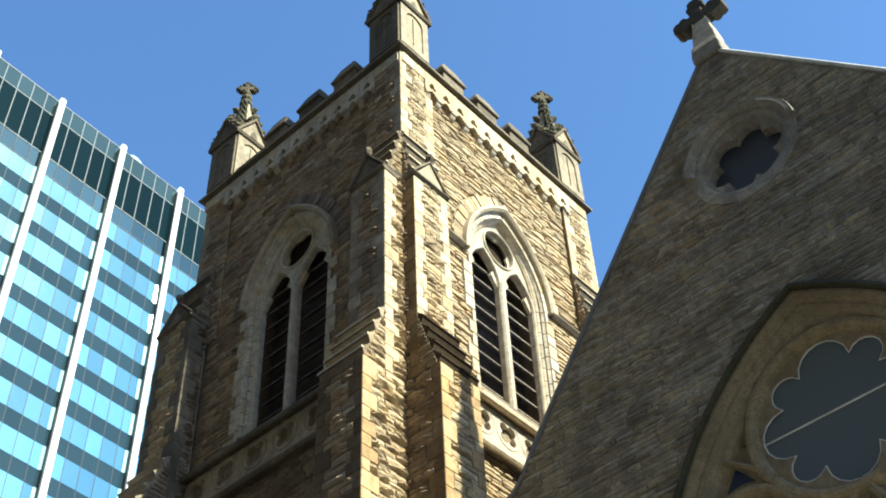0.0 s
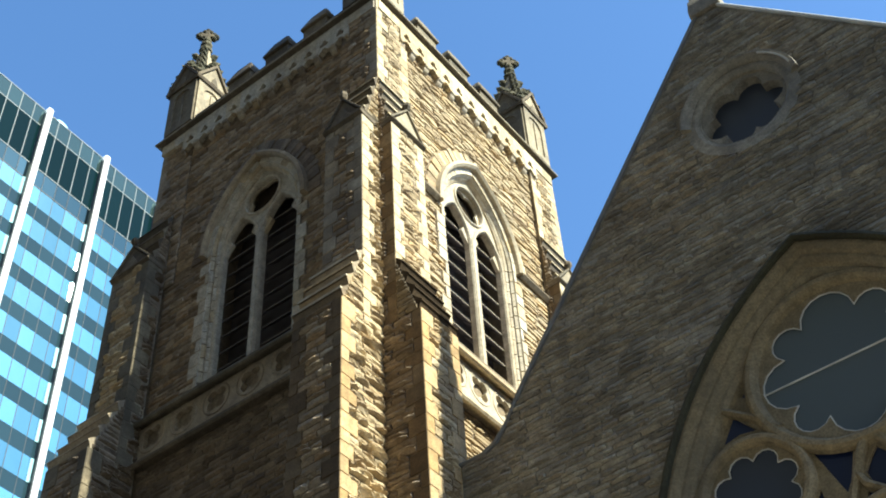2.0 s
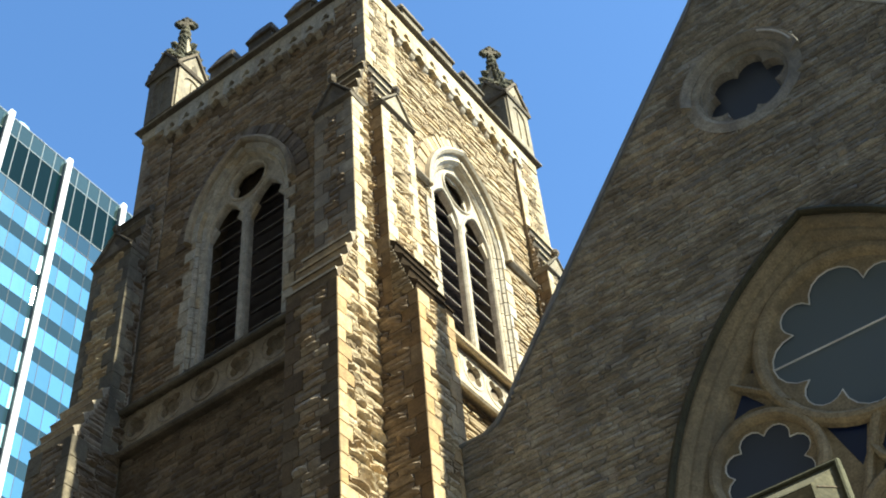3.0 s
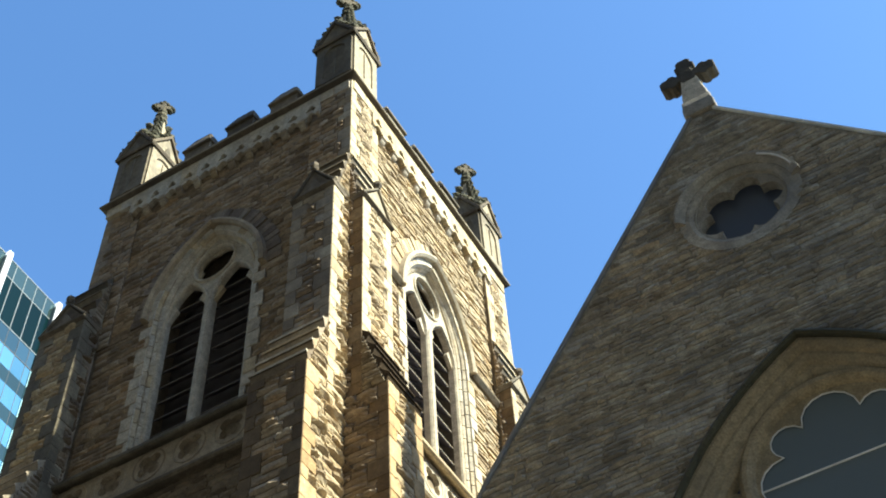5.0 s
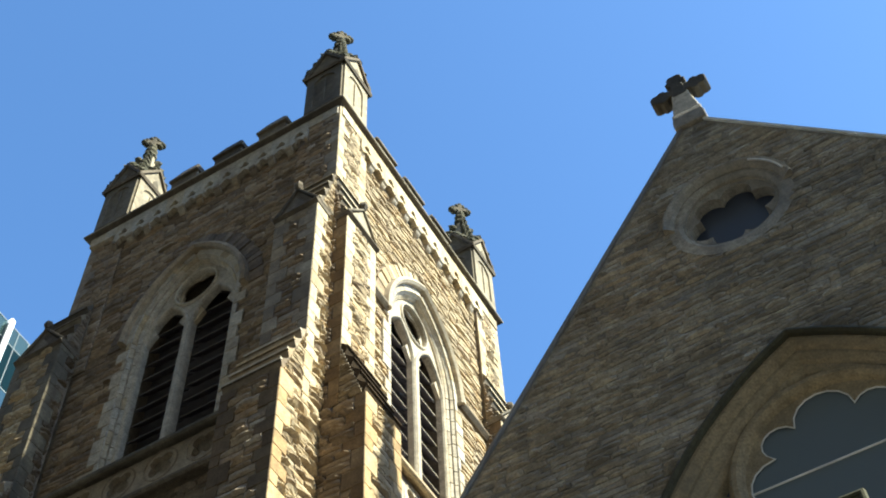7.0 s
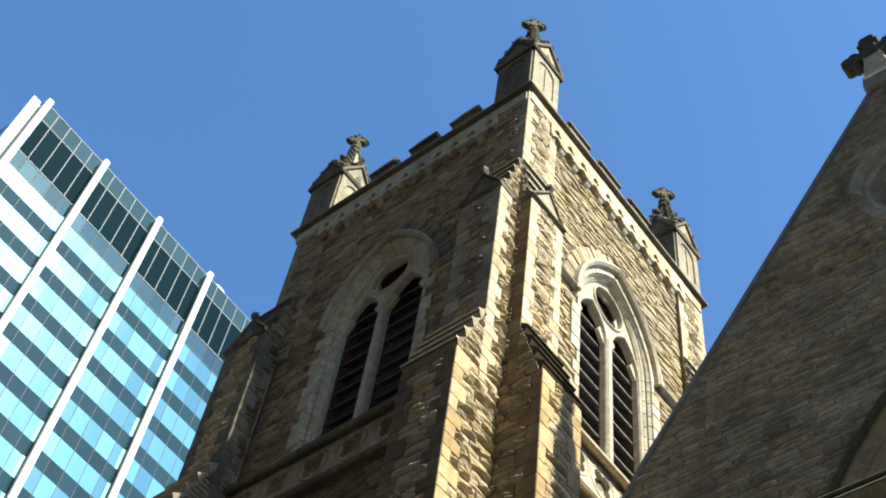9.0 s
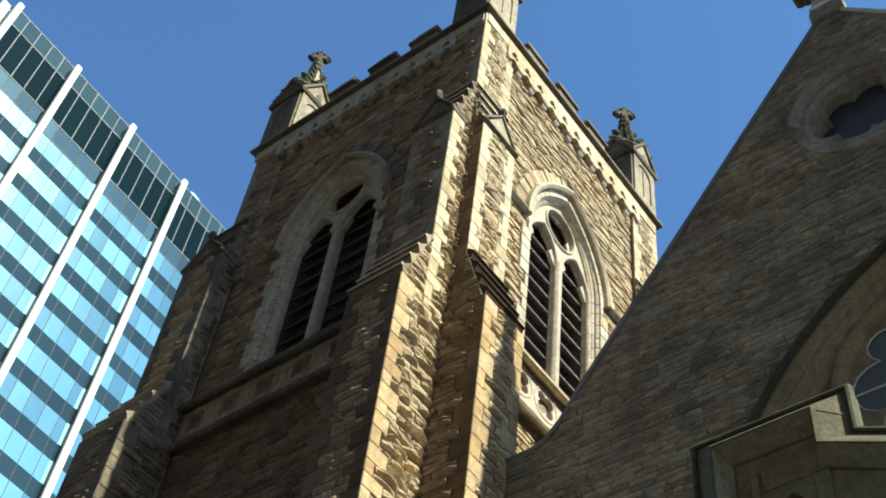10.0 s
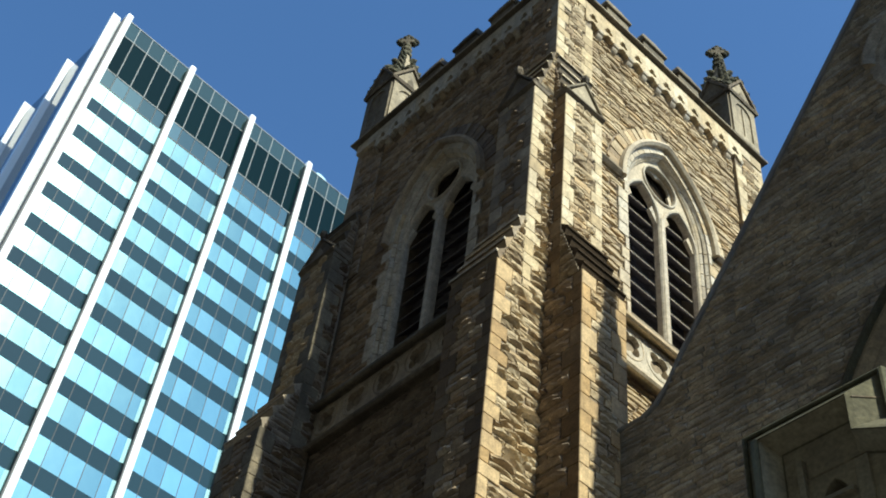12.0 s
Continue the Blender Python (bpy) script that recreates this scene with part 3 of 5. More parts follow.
    z, lens = SILL - 0.28, []
    while z < SPRING - 0.05:
        h = min(r.uniform(0.26, 0.40), SPRING - z)
        w = r.choice((0.10, 0.14, 0.20, 0.27))
        for sgn in (-1, 1):
            a, b = sorted((c + sgn * HOLE, c + sgn * (HOLE + w)))
            jm.put(a, b, z, z + h, "block", 0.015, -FIELD + 0.035, joint=0.016)
        lens.append((z, z + h, w, w))
        z += h
    jm.build(300, 0, "jamb_stone")
    # inner voussoirs, dressed, then the rough relieving arch over the hood
    for half, thick, rise, mat, name, cnt, d0, d1 in ((HOLE + 0.01, 0.14, HOLE_RISE, M_WINDOWSTONE, "voussoir", 9, -FIELD + 0.045, -0.2), (HOLE + 0.26, 0.30, HOLE_RISE + 0.33, field, "relieving_stone", 17, -FIELD + 0.03, -0.2)):
        rr = (rise ** 2 + half ** 2) / (2 * half)
        end = math.asin(rise / rr)
        for sgn in (-1, 1):
            for i in range(cnt):
                a0, a1 = end * i / cnt + 0.004, end * (i + 1) / cnt - 0.004
                d = d0 + (r.uniform(-0.012, 0.025) if name == "relieving_stone" else 0)
                t = thick * (r.uniform(0.85, 1.1) if name == "relieving_stone" else 1)
                q = [(rr, a0), (rr + t, a0), (rr + t, a1), (rr, a1)]
                s = Shape()
                face.prism(s, [(c + sgn * (-half + rr - p * math.cos(a)), SPRING + p * math.sin(a)) for p, a in q], d1, d)
                part(name, s, mat, win)
    # hood mould with its returns
    s = Shape()
    face.sweep(s, arch(c, HOLE + 0.13, SPRING, HOLE_RISE + 0.15, 14), [(0.0, -FIELD), (0.0, 0.03), (0.05, 0.075), (0.12, 0.05), (0.13, -FIELD)])
    part("hood_mould", s, hood, win)
    # sloping sill
    s = Shape()
    v = []
    for u in (c - 1.16, c + 1.16):
        v.append([face.at(u, -0.5, SILL - 0.02), face.at(u, -0.5, SILL - 0.4), face.at(u, 0.02, SILL - 0.4), face.at(u, 0.02, SILL - 0.34)])
    s.loft(v)
    part("sill", s, M_WINDOWSTONE, win)
    return lens


# The front window's darker hood and arch stones carry shade in their colour.
lens_f = belfry_window(FRONT, CF, wall_f, 21, M_SHADEDRESSED, M_SOOTSHADE)
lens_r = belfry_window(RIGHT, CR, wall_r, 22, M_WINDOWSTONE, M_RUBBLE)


def face_fittings(face, u0, u1, c, more0, more1, band_stone):
    """Panelled band, string courses and corbel table between the corner strips u0 and u1."""
    t0, t1 = u0, u1
    u0, u1 = u0 + more0, u1 + more1
    BAND0, BAND1 = band_levels(c)
    mid, pitch, mz = (-3.67, 0.79, 15.70) if c < 0 else (3.27, 0.68, 15.52)
    sunk = 0.09
    s = Shape()
    n = 5
    quats = [foil(mid + pitch * (k - 2), mz, 0.255, 4, 6, math.pi / 4, 0.62) for k in range(n)]
    face.plate(s, [(u0, BAND0 + 0.06), (u1, BAND0 + 0.06), (u1, BAND1 - 0.05), (u0, BAND1 - 0.05)], quats, 0.0, -0.05 - sunk)
    band = part("panelled_band", s, band_stone, tower, "dressed stone band with sunk quatrefoils")
    # The front's dark back puts the shade of the sunk panels into colour.
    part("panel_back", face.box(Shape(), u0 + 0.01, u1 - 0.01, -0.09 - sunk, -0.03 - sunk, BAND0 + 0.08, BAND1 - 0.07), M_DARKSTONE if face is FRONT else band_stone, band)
    for k in range(n):
        s = Shape()
        face.sweep(s, circle(mid + pitch * (k - 2), mz, 0.295, 24), [(0, 0), (0, 0.010), (-0.02, 0.012), (-0.03, 0)], closed=True)
        part("panel_ring", s, band_stone, band)
    # Front strings are darker than the side ones: shade put into their colour.
    s = Shape()
    v = [[face.at(u, d, z) for d, z in ((-0.12, BAND1 + 0.01), (0.04, BAND1 + 0.02), (0.08, BAND1 - 0.06), (0.13, BAND1 - 0.06), (0.16, BAND1 - 0.03), (0.16, BAND1 + 0.03), (-0.06, BAND1 + 0.17), (-0.12, BAND1 + 0.17))] for u in (u0, u1)]
    part("sill_string", s.loft(v), M_PINNACLE if face is FRONT else M_WINDOWSTONE, tower, "sloping dressed stone string course")
    # The dark front string puts the shadow line under the band into colour.
    s = Shape()
    v = [[face.at(u, d, z) for d, z in ((-0.12, BAND0 + 0.04), (0.04, BAND0 + 0.05), (0.07, BAND0 - 0.04), (0.12, BAND0 - 0.04), (0.15, BAND0 + 0.0), (0.15, BAND0 + 0.05), (-0.05, BAND0 + 0.13), (-0.12, BAND0 + 0.13))] for u in (u0, u1)]
    part("lower_string", s.loft(v), M_DARKSTONE if face is FRONT else band_stone, tower)
    # impost strings from the hood to the strips
    for a, b in ((u0, c - HOLE - 0.20), (c + HOLE + 0.20, u1)) if face is RIGHT else ():
        s = Shape()
        v = [[face.at(u, d, z) for d, z in ((-0.12, SPRING - 0.05), (-0.02, SPRING - 0.05), (0.05, SPRING + 0.03), (0.05, SPRING + 0.07), (-0.12, SPRING + 0.14))] for u in (a, b)]
        part("impost_string", s.loft(v), M_DARKSTONE, tower)
    # corbel table
    u0, u1 = t0 - 0.22, t1 + 0.22
    # Right table is paler than the front: sunlight put into its colour.
    table_stone = M_WINDOWSTONE if face is FRONT else M_PALEDRESSED
    # Dark bed puts the shade of the pierced holes into its colour.
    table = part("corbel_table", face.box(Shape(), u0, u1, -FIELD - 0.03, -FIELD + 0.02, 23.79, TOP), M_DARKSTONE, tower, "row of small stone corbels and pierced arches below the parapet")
    step = (u1 - u0) / 11
    for k in range(11):
        a = u0 + step * k
        s = Shape()
        z0, z1 = 23.78, TOP
        mid = a + step / 2
        outline = [(a + 0.002, z0), (mid - 0.12, z0), (mid - 0.12, z0 + 0.03), (mid - 0.07, z0 + 0.05), (mid - 0.06, z0 + 0.09), (mid, z0 + 0.12), (mid + 0.06, z0 + 0.09), (mid + 0.07, z0 + 0.05), (mid + 0.12, z0 + 0.03), (mid + 0.12, z0), (a + step - 0.002, z0), (a + step - 0.002, z1), (a + 0.002, z1)]
        face.plate(s, outline, [foil(mid, 24.05, 0.128, 3, 5, math.pi / 2, 0.52)], 0.05, -FIELD - 0.03)
        part("arch_stone", s, table_stone, table)
    for a, b in ((u0 - 0.70, u0 - 0.31), (u0 - 0.30, u0 - 0.004), (u1 + 0.004, u1 + 0.33), (u1 + 0.34, u1 + 0.70)):
        part("frieze_stone", face.box(Shape(), a, b, -FIELD, 0.05, 24.14, TOP - 0.005), table_stone, table, bevel=0.008)
    for k in range(12):
        a = u0 + step * k
        s = Shape()
        w = 0.075
        v = [[face.at(u, d, z) for d, z in ((-FIELD - 0.02, 23.60), (-FIELD + 0.05, 23.60), (-0.01, 23.63), (0.02, 23.67), (0.02, 23.71), (0.06, 23.73), (0.075, 23.80), (0.055, 23.82), (-FIELD - 0.02, 23.82))] for u in (max(u0, a - w), min(u1, a + w))]
        part("corbel", s.loft(v), M_SHADEDRESSED if face is FRONT else M_WINDOWSTONE, table, bevel=0.012)
    return table


face_fittings(FRONT, -W + STRIP, -STRIP, CF, -0.28, 0.0, M_SHADEDRESSED)
face_fittings(RIGHT, STRIP, D - STRIP, CR, 0.0, 0.1, M_WINDOWSTONE)


def field_spans(u0, u1, c, lens):
    first, last = u0, u1
    BAND0, BAND1 = band_levels(c)

    def spans(z):
        u0, u1 = (first - (0.25 if first < -1 else 0), last + (0.25 if last > 1 else 0)) if z < 19.6 else (first, last)
        if BAND0 - 0.05 < z < BAND1 + 0.1 or z > 23.80:
            return []
        if SILL - 0.3 < z:
            h = arch_half(HOLE + 0.56, SPRING, HOLE_RISE + 0.65, z) if z > SPRING else HOLE + length_at(lens, z, 0, 0.3)
            if h > 0:
                return [(u0, c - h), (c + h, u1)]
        return [(u0, u1)]
    return spans


# ---- buttresses ----
def buttress(face, a, b, low, up, name, seed, gablet, rubble=None, ztop=(15.1, 16.55, 20.05, 21.75), single=120, narrow=0.0, weather=None):
    """A two-stage angle buttress on a wall plane, from u = a to b, with stepped weatherings and a gablet.
    narrow: by how much the upper stage stands in from u = a."""
    z1, z2, z3, z4 = ztop
    a_low, weather = a, weather or M_SHADEDRESSED
    e = 0.002
    bt = part(name, face.box(Shape(), a + e, b - e, -0.05, low - e, 0, z1), M_MORTAR, tower, "stepped sandstone angle buttress with gabled head")
    s = Shape()
    face.box(s, a + narrow + e, b - e, -0.05, up - e, z1, z3)
    part("upper_core", s, M_MORTAR, bt)
    # stepped weathering slabs of both stages
    for (d0, d1, za, zb, n) in ((low, up, z1, z2, 4), (up - 0.08, 0.0, z3 + 0.15, z4, 4)):
        for k in range(n):
            da, db = d0 + (d1 - d0) * k / n, d0 + (d1 - d0) * (k + 1) / n
            zz0, zz1 = za + (zb - za) * k / n, za + (zb - za) * (k + 1) / n
            over = 0.04
            ua = (a_low if za == z1 else a_low + narrow) - 0.012
            rise = zz1 - zz0
            prof = ((-0.03, zz0 - 0.01), (da - 0.03, zz0 - 0.01), (da + over - 0.02, zz0 + rise * 0.36), (da + over, zz0 + rise * 0.36), (da + over, zz0 + rise * 0.44), (db + 0.03, zz0 + rise * 0.78), (db - 0.03, zz1), (-0.03, zz1))
            s = Shape().loft([[face.at(u, d, z) for d, z in prof] for u in (ua, b + 0.012)])
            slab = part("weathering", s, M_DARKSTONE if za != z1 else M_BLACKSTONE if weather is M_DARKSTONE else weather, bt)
            if rubble or weather is M_DARKSTONE and za == z1:
                continue
            # Pale strips stand for the slabs' lit lips; dark slabs carry the shade between.
            tall = 0.035 if za != z1 else 0.042
            s = Shape()
            face.box(s, ua - 0.01, b + 0.02, da + over - 0.03, da + over + 0.012, zz0 + rise * 0.36, zz0 + rise * 0.36 + tall)
            part("drip_edge", s, M_PALEDRESSED if za != z1 else M_WINDOWSTONE, slab, "pale thin strip for the slab's lit lip")
    # rubble and quoins
    fm = Masonry(face, bt, M_RUBBLE, seed)
    qm = Masonry(face, bt, M_DRESSED, seed + 1)
    r = random.Random(seed + 2)
    for zz0, zz1, depth in ((0.0, z1, low), (z1, z3 + 0.1, up)):
        a = a_low if zz0 == 0.0 else a_low + narrow
        fface = Face(face.at(0, depth, 0), face.u, face.n)
        fm.face = qm.face = fface
        field = rubble if rubble and zz0 == 0.0 else M_RUBBLE
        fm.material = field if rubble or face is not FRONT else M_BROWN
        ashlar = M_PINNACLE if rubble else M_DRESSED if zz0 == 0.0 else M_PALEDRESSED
        # Shaded front faces take darker stones than the sunlit ones: shade put into colour.
        shaded_front = face is FRONT and not rubble
        qm.material = (M_SHADEDRESSED if zz0 else M_TANDRESSED) if shaded_front else ashlar
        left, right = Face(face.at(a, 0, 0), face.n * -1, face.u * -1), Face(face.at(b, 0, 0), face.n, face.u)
        # Left flanks lie in shade, put here into the stones' colour.
        lm = Masonry(left, bt, field if rubble else M_SOOTSHADE, seed + 3)
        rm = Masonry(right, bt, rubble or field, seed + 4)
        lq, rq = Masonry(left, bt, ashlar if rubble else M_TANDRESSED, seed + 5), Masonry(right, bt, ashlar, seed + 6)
        cap = min(depth - 0.04, 9)
        tl = quoins(qm, lq, zz0, zz1, 1, 1, a, -depth, r, limit=max(0.12, cap))
        tr = quoins(qm, rq, zz0, zz1, -1, -1, b, depth, r, limit=max(0.12, cap))
        fm.courses(zz0, zz1, lambda z: [(a + length_at(tl, z, 0, 0.3), b - length_at(tr, z, 0, 0.3))], (0.08, 0.17), (0.2, 0.5), 0.05, d=0.004)
        lm.courses(zz0, zz1, lambda z: [(-depth + length_at(tl, z, 1, 0.2), 0.0)], (0.06, 0.13), (0.25, 0.6), 0.075, d=0.002)
        rm.courses(zz0, zz1, lambda z: [(0.0, depth - length_at(tr, z, 1, 0.2))], (0.06, 0.13), (0.25, 0.6), 0.105 if face is FRONT else 0.075, d=0.0, spread=(0.2, 1.15))
        if zz0 == 0.0:
            slope = lambda z: low + (up - low) * (z - z1) / (z2 - z1) - 0.03
            # Darker stones beside the slope on the side buttresses.
            wedge = Masonry(left, bt, M_DARKSTONE, seed + 7) if weather is M_DARKSTONE else lm
            wedge.courses(z1, z2 - 0.1, lambda z: [(-slope(z), -up - 0.01)], (0.07, 0.13), (0.2, 0.5), 0.05, d=0.012)
            if wedge is not lm:
                wedge.build(40, 11.0)
            rm.courses(z1, z2 - 0.1, lambda z: [(up + 0.01, slope(z))], (0.07, 0.13), (0.2, 0.5), 0.05, d=0.012)
        else:
            head = lambda z: (up - 0.08) * (1 - (z - z3 - 0.15) / (z4 - z3 - 0.15)) - 0.02 if z > z3 + 0.15 else up - 0.02
            lm.courses(z3 + 0.1, z4 - 0.15, lambda z: [(-head(z), 0.0)], (0.07, 0.13), (0.2, 0.4), 0.05, d=0.012)
            rm.courses(z3 + 0.1, z4 - 0.15, lambda z: [(0.0, head(z))], (0.07, 0.13), (0.2, 0.4), 0.05, d=0.012)
        for m in (lm, rm):
            m.build(single // 3, 11.0)
        for m in (lq, rq):
            m.build(single // 3, 11.0, "quoin")
        fm.build(single, 11.0)
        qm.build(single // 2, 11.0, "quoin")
        fm.stones, qm.stones = [], []
    if gablet:
        m, hw = (a + b) / 2, (b - a) / 2
        s = Shape()
        v = [[face.at(u, d, z) for d, z in ((-0.05, z3 - 0.02), (up + 0.02, z3 + 0.01), (up + 0.09, z3 + 0.06), (up + 0.09, z3 + 0.09), (up, z3 + 0.12), (-0.05, z3 + 0.12))] for u in (a - 0.04, b + 0.04)]
        part("cap_mould", s.loft(v), M_DARKSTONE, bt, bevel=0.01)
        s = Shape()
        face.prism(s, [(a + 0.02, z3 + 0.1), (b - 0.02, z3 + 0.1), (m, z3 + 0.72)], -0.05, up + 0.02)
        # Front gablets are dark, side ones pale: shade and sunlight put into colour.
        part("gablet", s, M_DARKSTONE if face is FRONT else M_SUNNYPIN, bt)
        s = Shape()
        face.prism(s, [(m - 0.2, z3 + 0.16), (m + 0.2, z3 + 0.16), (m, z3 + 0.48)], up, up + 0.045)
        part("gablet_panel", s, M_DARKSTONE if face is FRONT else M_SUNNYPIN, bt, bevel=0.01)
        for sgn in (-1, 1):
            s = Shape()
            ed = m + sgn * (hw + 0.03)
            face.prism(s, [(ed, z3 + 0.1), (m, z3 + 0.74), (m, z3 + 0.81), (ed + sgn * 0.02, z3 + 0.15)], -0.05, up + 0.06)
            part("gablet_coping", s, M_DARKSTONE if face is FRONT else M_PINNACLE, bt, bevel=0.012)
        s = Shape()
        v = [[face.at(m + w * math.cos(t), up + 0.03 + w * math.sin(t), z) for t in [math.pi / 3 * i for i in range(6)]] for z, w in ((z3 + 0.78, 0.05), (z3 + 0.86, 0.09), (z3 + 0.95, 0.08), (z3 + 1.0, 0.03))]
        part("gablet_knop", s.loft(v), M_DARKSTONE, bt)
    return bt


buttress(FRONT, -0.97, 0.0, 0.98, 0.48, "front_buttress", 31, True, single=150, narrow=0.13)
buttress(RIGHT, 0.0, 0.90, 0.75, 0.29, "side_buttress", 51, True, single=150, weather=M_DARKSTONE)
buttress(FRONT, -6.66, -5.62, 0.99, 0.39, "front_buttress", 71, True, single=90, rubble=M_SOOTSHADE)
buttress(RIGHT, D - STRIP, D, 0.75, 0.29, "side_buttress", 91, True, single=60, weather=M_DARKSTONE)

# ---- cornice, parapet and merlons ----
for nm, mat, words, prof in (("cornice", M_DARKSTONE, "weathered moulded stone cornice", ((0.0, TOP), (0.03, TOP + 0.05), (0.13, TOP + 0.08), (0.14, TOP + 0.15), (0.05, TOP + 0.20), (0.02, TOP + 0.30), (-0.45, TOP + 0.30), (-0.45, TOP))), ("cornice_fillet", M_SUNNYPIN, "pale fillet", ((0.12, TOP + 0.098), (0.146, TOP + 0.098), (0.146, TOP + 0.135), (0.12, TOP + 0.135)))):
    s = Shape()
    rings = []
    for cx, cy, sx, sy in ((0, 0, 1, -1), (0, D, 1, 1), (-W, D, -1, 1), (-W, 0, -1, -1), (0, 0, 1, -1)):
        rings.append([(cx + sx * o, cy + sy * o, z) for o, z in prof])
    part(nm, s.loft(rings, True, False), mat, tower, words)
s = Shape()
for x0, x1, y0, y1 in ((-W + 0.02, -0.02, 0.02, 0.40), (-W + 0.02, -0.02, D - 0.40, D - 0.02), (-0.40, -0.02, 0.40, D - 0.40), (-W + 0.02, -W + 0.40, 0.40, D - 0.40)):
    s.box(x0, x1, y0, y1, TOP + 0.28, TOP + 0.52)
part("parapet", s, M_DARKSTONE, tower)
s = Shape()
s.box(-W + 0.38, -0.38, 0.38, D - 0.38, TOP - 0.3, TOP + 0.1)
part("tower_roof", s, M_LEAD, tower, "flat lead tower roof behind the parapet")


def merlon(face, u, w):
    # Front merlons are darker than the rest: shade put into their colour.
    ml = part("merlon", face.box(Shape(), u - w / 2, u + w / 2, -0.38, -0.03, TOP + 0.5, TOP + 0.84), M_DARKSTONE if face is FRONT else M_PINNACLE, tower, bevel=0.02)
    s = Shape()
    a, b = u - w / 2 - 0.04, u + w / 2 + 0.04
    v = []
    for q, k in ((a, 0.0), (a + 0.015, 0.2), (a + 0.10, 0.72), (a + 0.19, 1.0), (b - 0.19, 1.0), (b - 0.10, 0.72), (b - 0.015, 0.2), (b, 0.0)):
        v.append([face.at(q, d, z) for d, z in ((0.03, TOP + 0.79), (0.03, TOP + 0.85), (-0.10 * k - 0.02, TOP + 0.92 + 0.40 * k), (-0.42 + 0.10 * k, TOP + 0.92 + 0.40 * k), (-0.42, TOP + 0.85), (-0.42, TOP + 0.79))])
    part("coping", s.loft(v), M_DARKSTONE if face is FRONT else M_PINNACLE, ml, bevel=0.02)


for face, mids in ((FRONT, (-1.75, -2.88, -4.02)), (RIGHT, (1.80, 2.96, 4.12)), (BACK, (1.9, 3.15, 4.4)), (LEFT, (-2.0, -3.2, -4.4))):
    for u in mids:
        merlon(face, u, 0.68)


# ---- pinnacles ----
def pinnacle(cx, cy):
    h = 0.44
    z0, z1, z2 = TOP + 0.28, 26.42, 27.2
    s = Shape()
    s.box(cx - h + 0.03, cx + h - 0.03, cy - h + 0.03, cy + h - 0.03, z0, z1)
    p = part("pinnacle", s, M_PINNACLE, tower, "crocketed stone pinnacle with gablets and cross finial", bevel=0.015)
    for u, n in (((1, 0, 0), (0, -1, 0)), ((0, 1, 0), (1, 0, 0)), ((-1, 0, 0), (0, 1, 0)), ((0, -1, 0), (-1, 0, 0))):
        f = Face(Vector((cx, cy, 0)) + Vector(n) * h, u, n)
        # The sun's side gets the paler copy: sunlight put into its colour.
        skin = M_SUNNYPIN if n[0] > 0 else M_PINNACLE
        # sunk panel shown by a raised border with a trefoil head
        s = Shape()
        hole = [(-0.27, z0 + 0.28), (0.27, z0 + 0.28), (0.27, z1 - 0.45)] + [(0.27 * math.cos(t), z1 - 0.45 + 0.27 * math.sin(t)) for t in [math.pi * i / 8 for i in range(1, 8)]] + [(-0.27, z1 - 0.45)]
        f.plate(s, [(-h, z0 + 0.1), (h, z0 + 0.1), (h, z1), (-h, z1)], [hole], -0.04, 0.05)
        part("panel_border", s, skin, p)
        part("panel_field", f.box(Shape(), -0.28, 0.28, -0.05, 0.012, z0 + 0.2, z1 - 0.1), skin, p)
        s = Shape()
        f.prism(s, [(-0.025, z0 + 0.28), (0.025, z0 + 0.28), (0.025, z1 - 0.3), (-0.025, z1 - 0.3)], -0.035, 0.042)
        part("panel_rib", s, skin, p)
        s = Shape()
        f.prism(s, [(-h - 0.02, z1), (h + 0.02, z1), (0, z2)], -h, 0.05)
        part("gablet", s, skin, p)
        for sgn in (-1, 1):
            s = Shape()
            f.prism(s, [(sgn * (h + 0.09), z1 - 0.06), (sgn * (h + 0.12), z1 + 0.03), (0, z2 + 0.13), (0, z2)], -h, 0.11)
            part("gablet_coping", s, M_DARKSTONE, p, bevel=0.01)
            for k, q in enumerate((0.22, 0.55, 0.86)):
                s = Shape()
                bm = bmesh.new()
                bmesh.ops.create_icosphere(bm, subdivisions=2, radius=0.095)
                bm.verts.index_update()
                mu, mz = sgn * (h + 0.13) * (1 - q), z1 + 0.05 + (z2 + 0.12 - z1) * q
                v = []
                for c in bm.verts:
                    out = 1 + 0.3 * math.sin(75 * c.co.x + 31 * c.co.z + k) * math.cos(58 * c.co.y + k)
                    v.append(f.at(mu + c.co.x * out, 0.02 + c.co.y * out, mz + c.co.z * out + 0.25 * abs(c.co.x)))
                s.add(v, [tuple(w.index for w in fc.verts) for fc in bm.faces])
                bm.free()
                part("crocket", s, M_LICHENSHADE, p)
        s = Shape()
        f.prism(s, [(-0.10, z1 + 0.12), (0.10, z1 + 0.12), (0.07, z1 + 0.28), (0, z1 + 0.4), (-0.07, z1 + 0.28)], 0.04, 0.075)
        part("gablet_panel", s, M_PINNACLE, p)
    # spirelet
    s = Shape()
    rings = []
    for z, r in ((26.6, 0.42), (27.3, 0.30), (28.1, 0.15), (28.62, 0.075)):
        rings.append([(cx + r * math.cos(math.pi / 4 * k + math.pi / 8) * 1.08, cy + r * math.sin(math.pi / 4 * k + math.pi / 8) * 1.08, z) for k in range(8)])
    # Spirelet takes the sunlit copy all round: sunlight put into its colour.
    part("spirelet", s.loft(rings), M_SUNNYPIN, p)
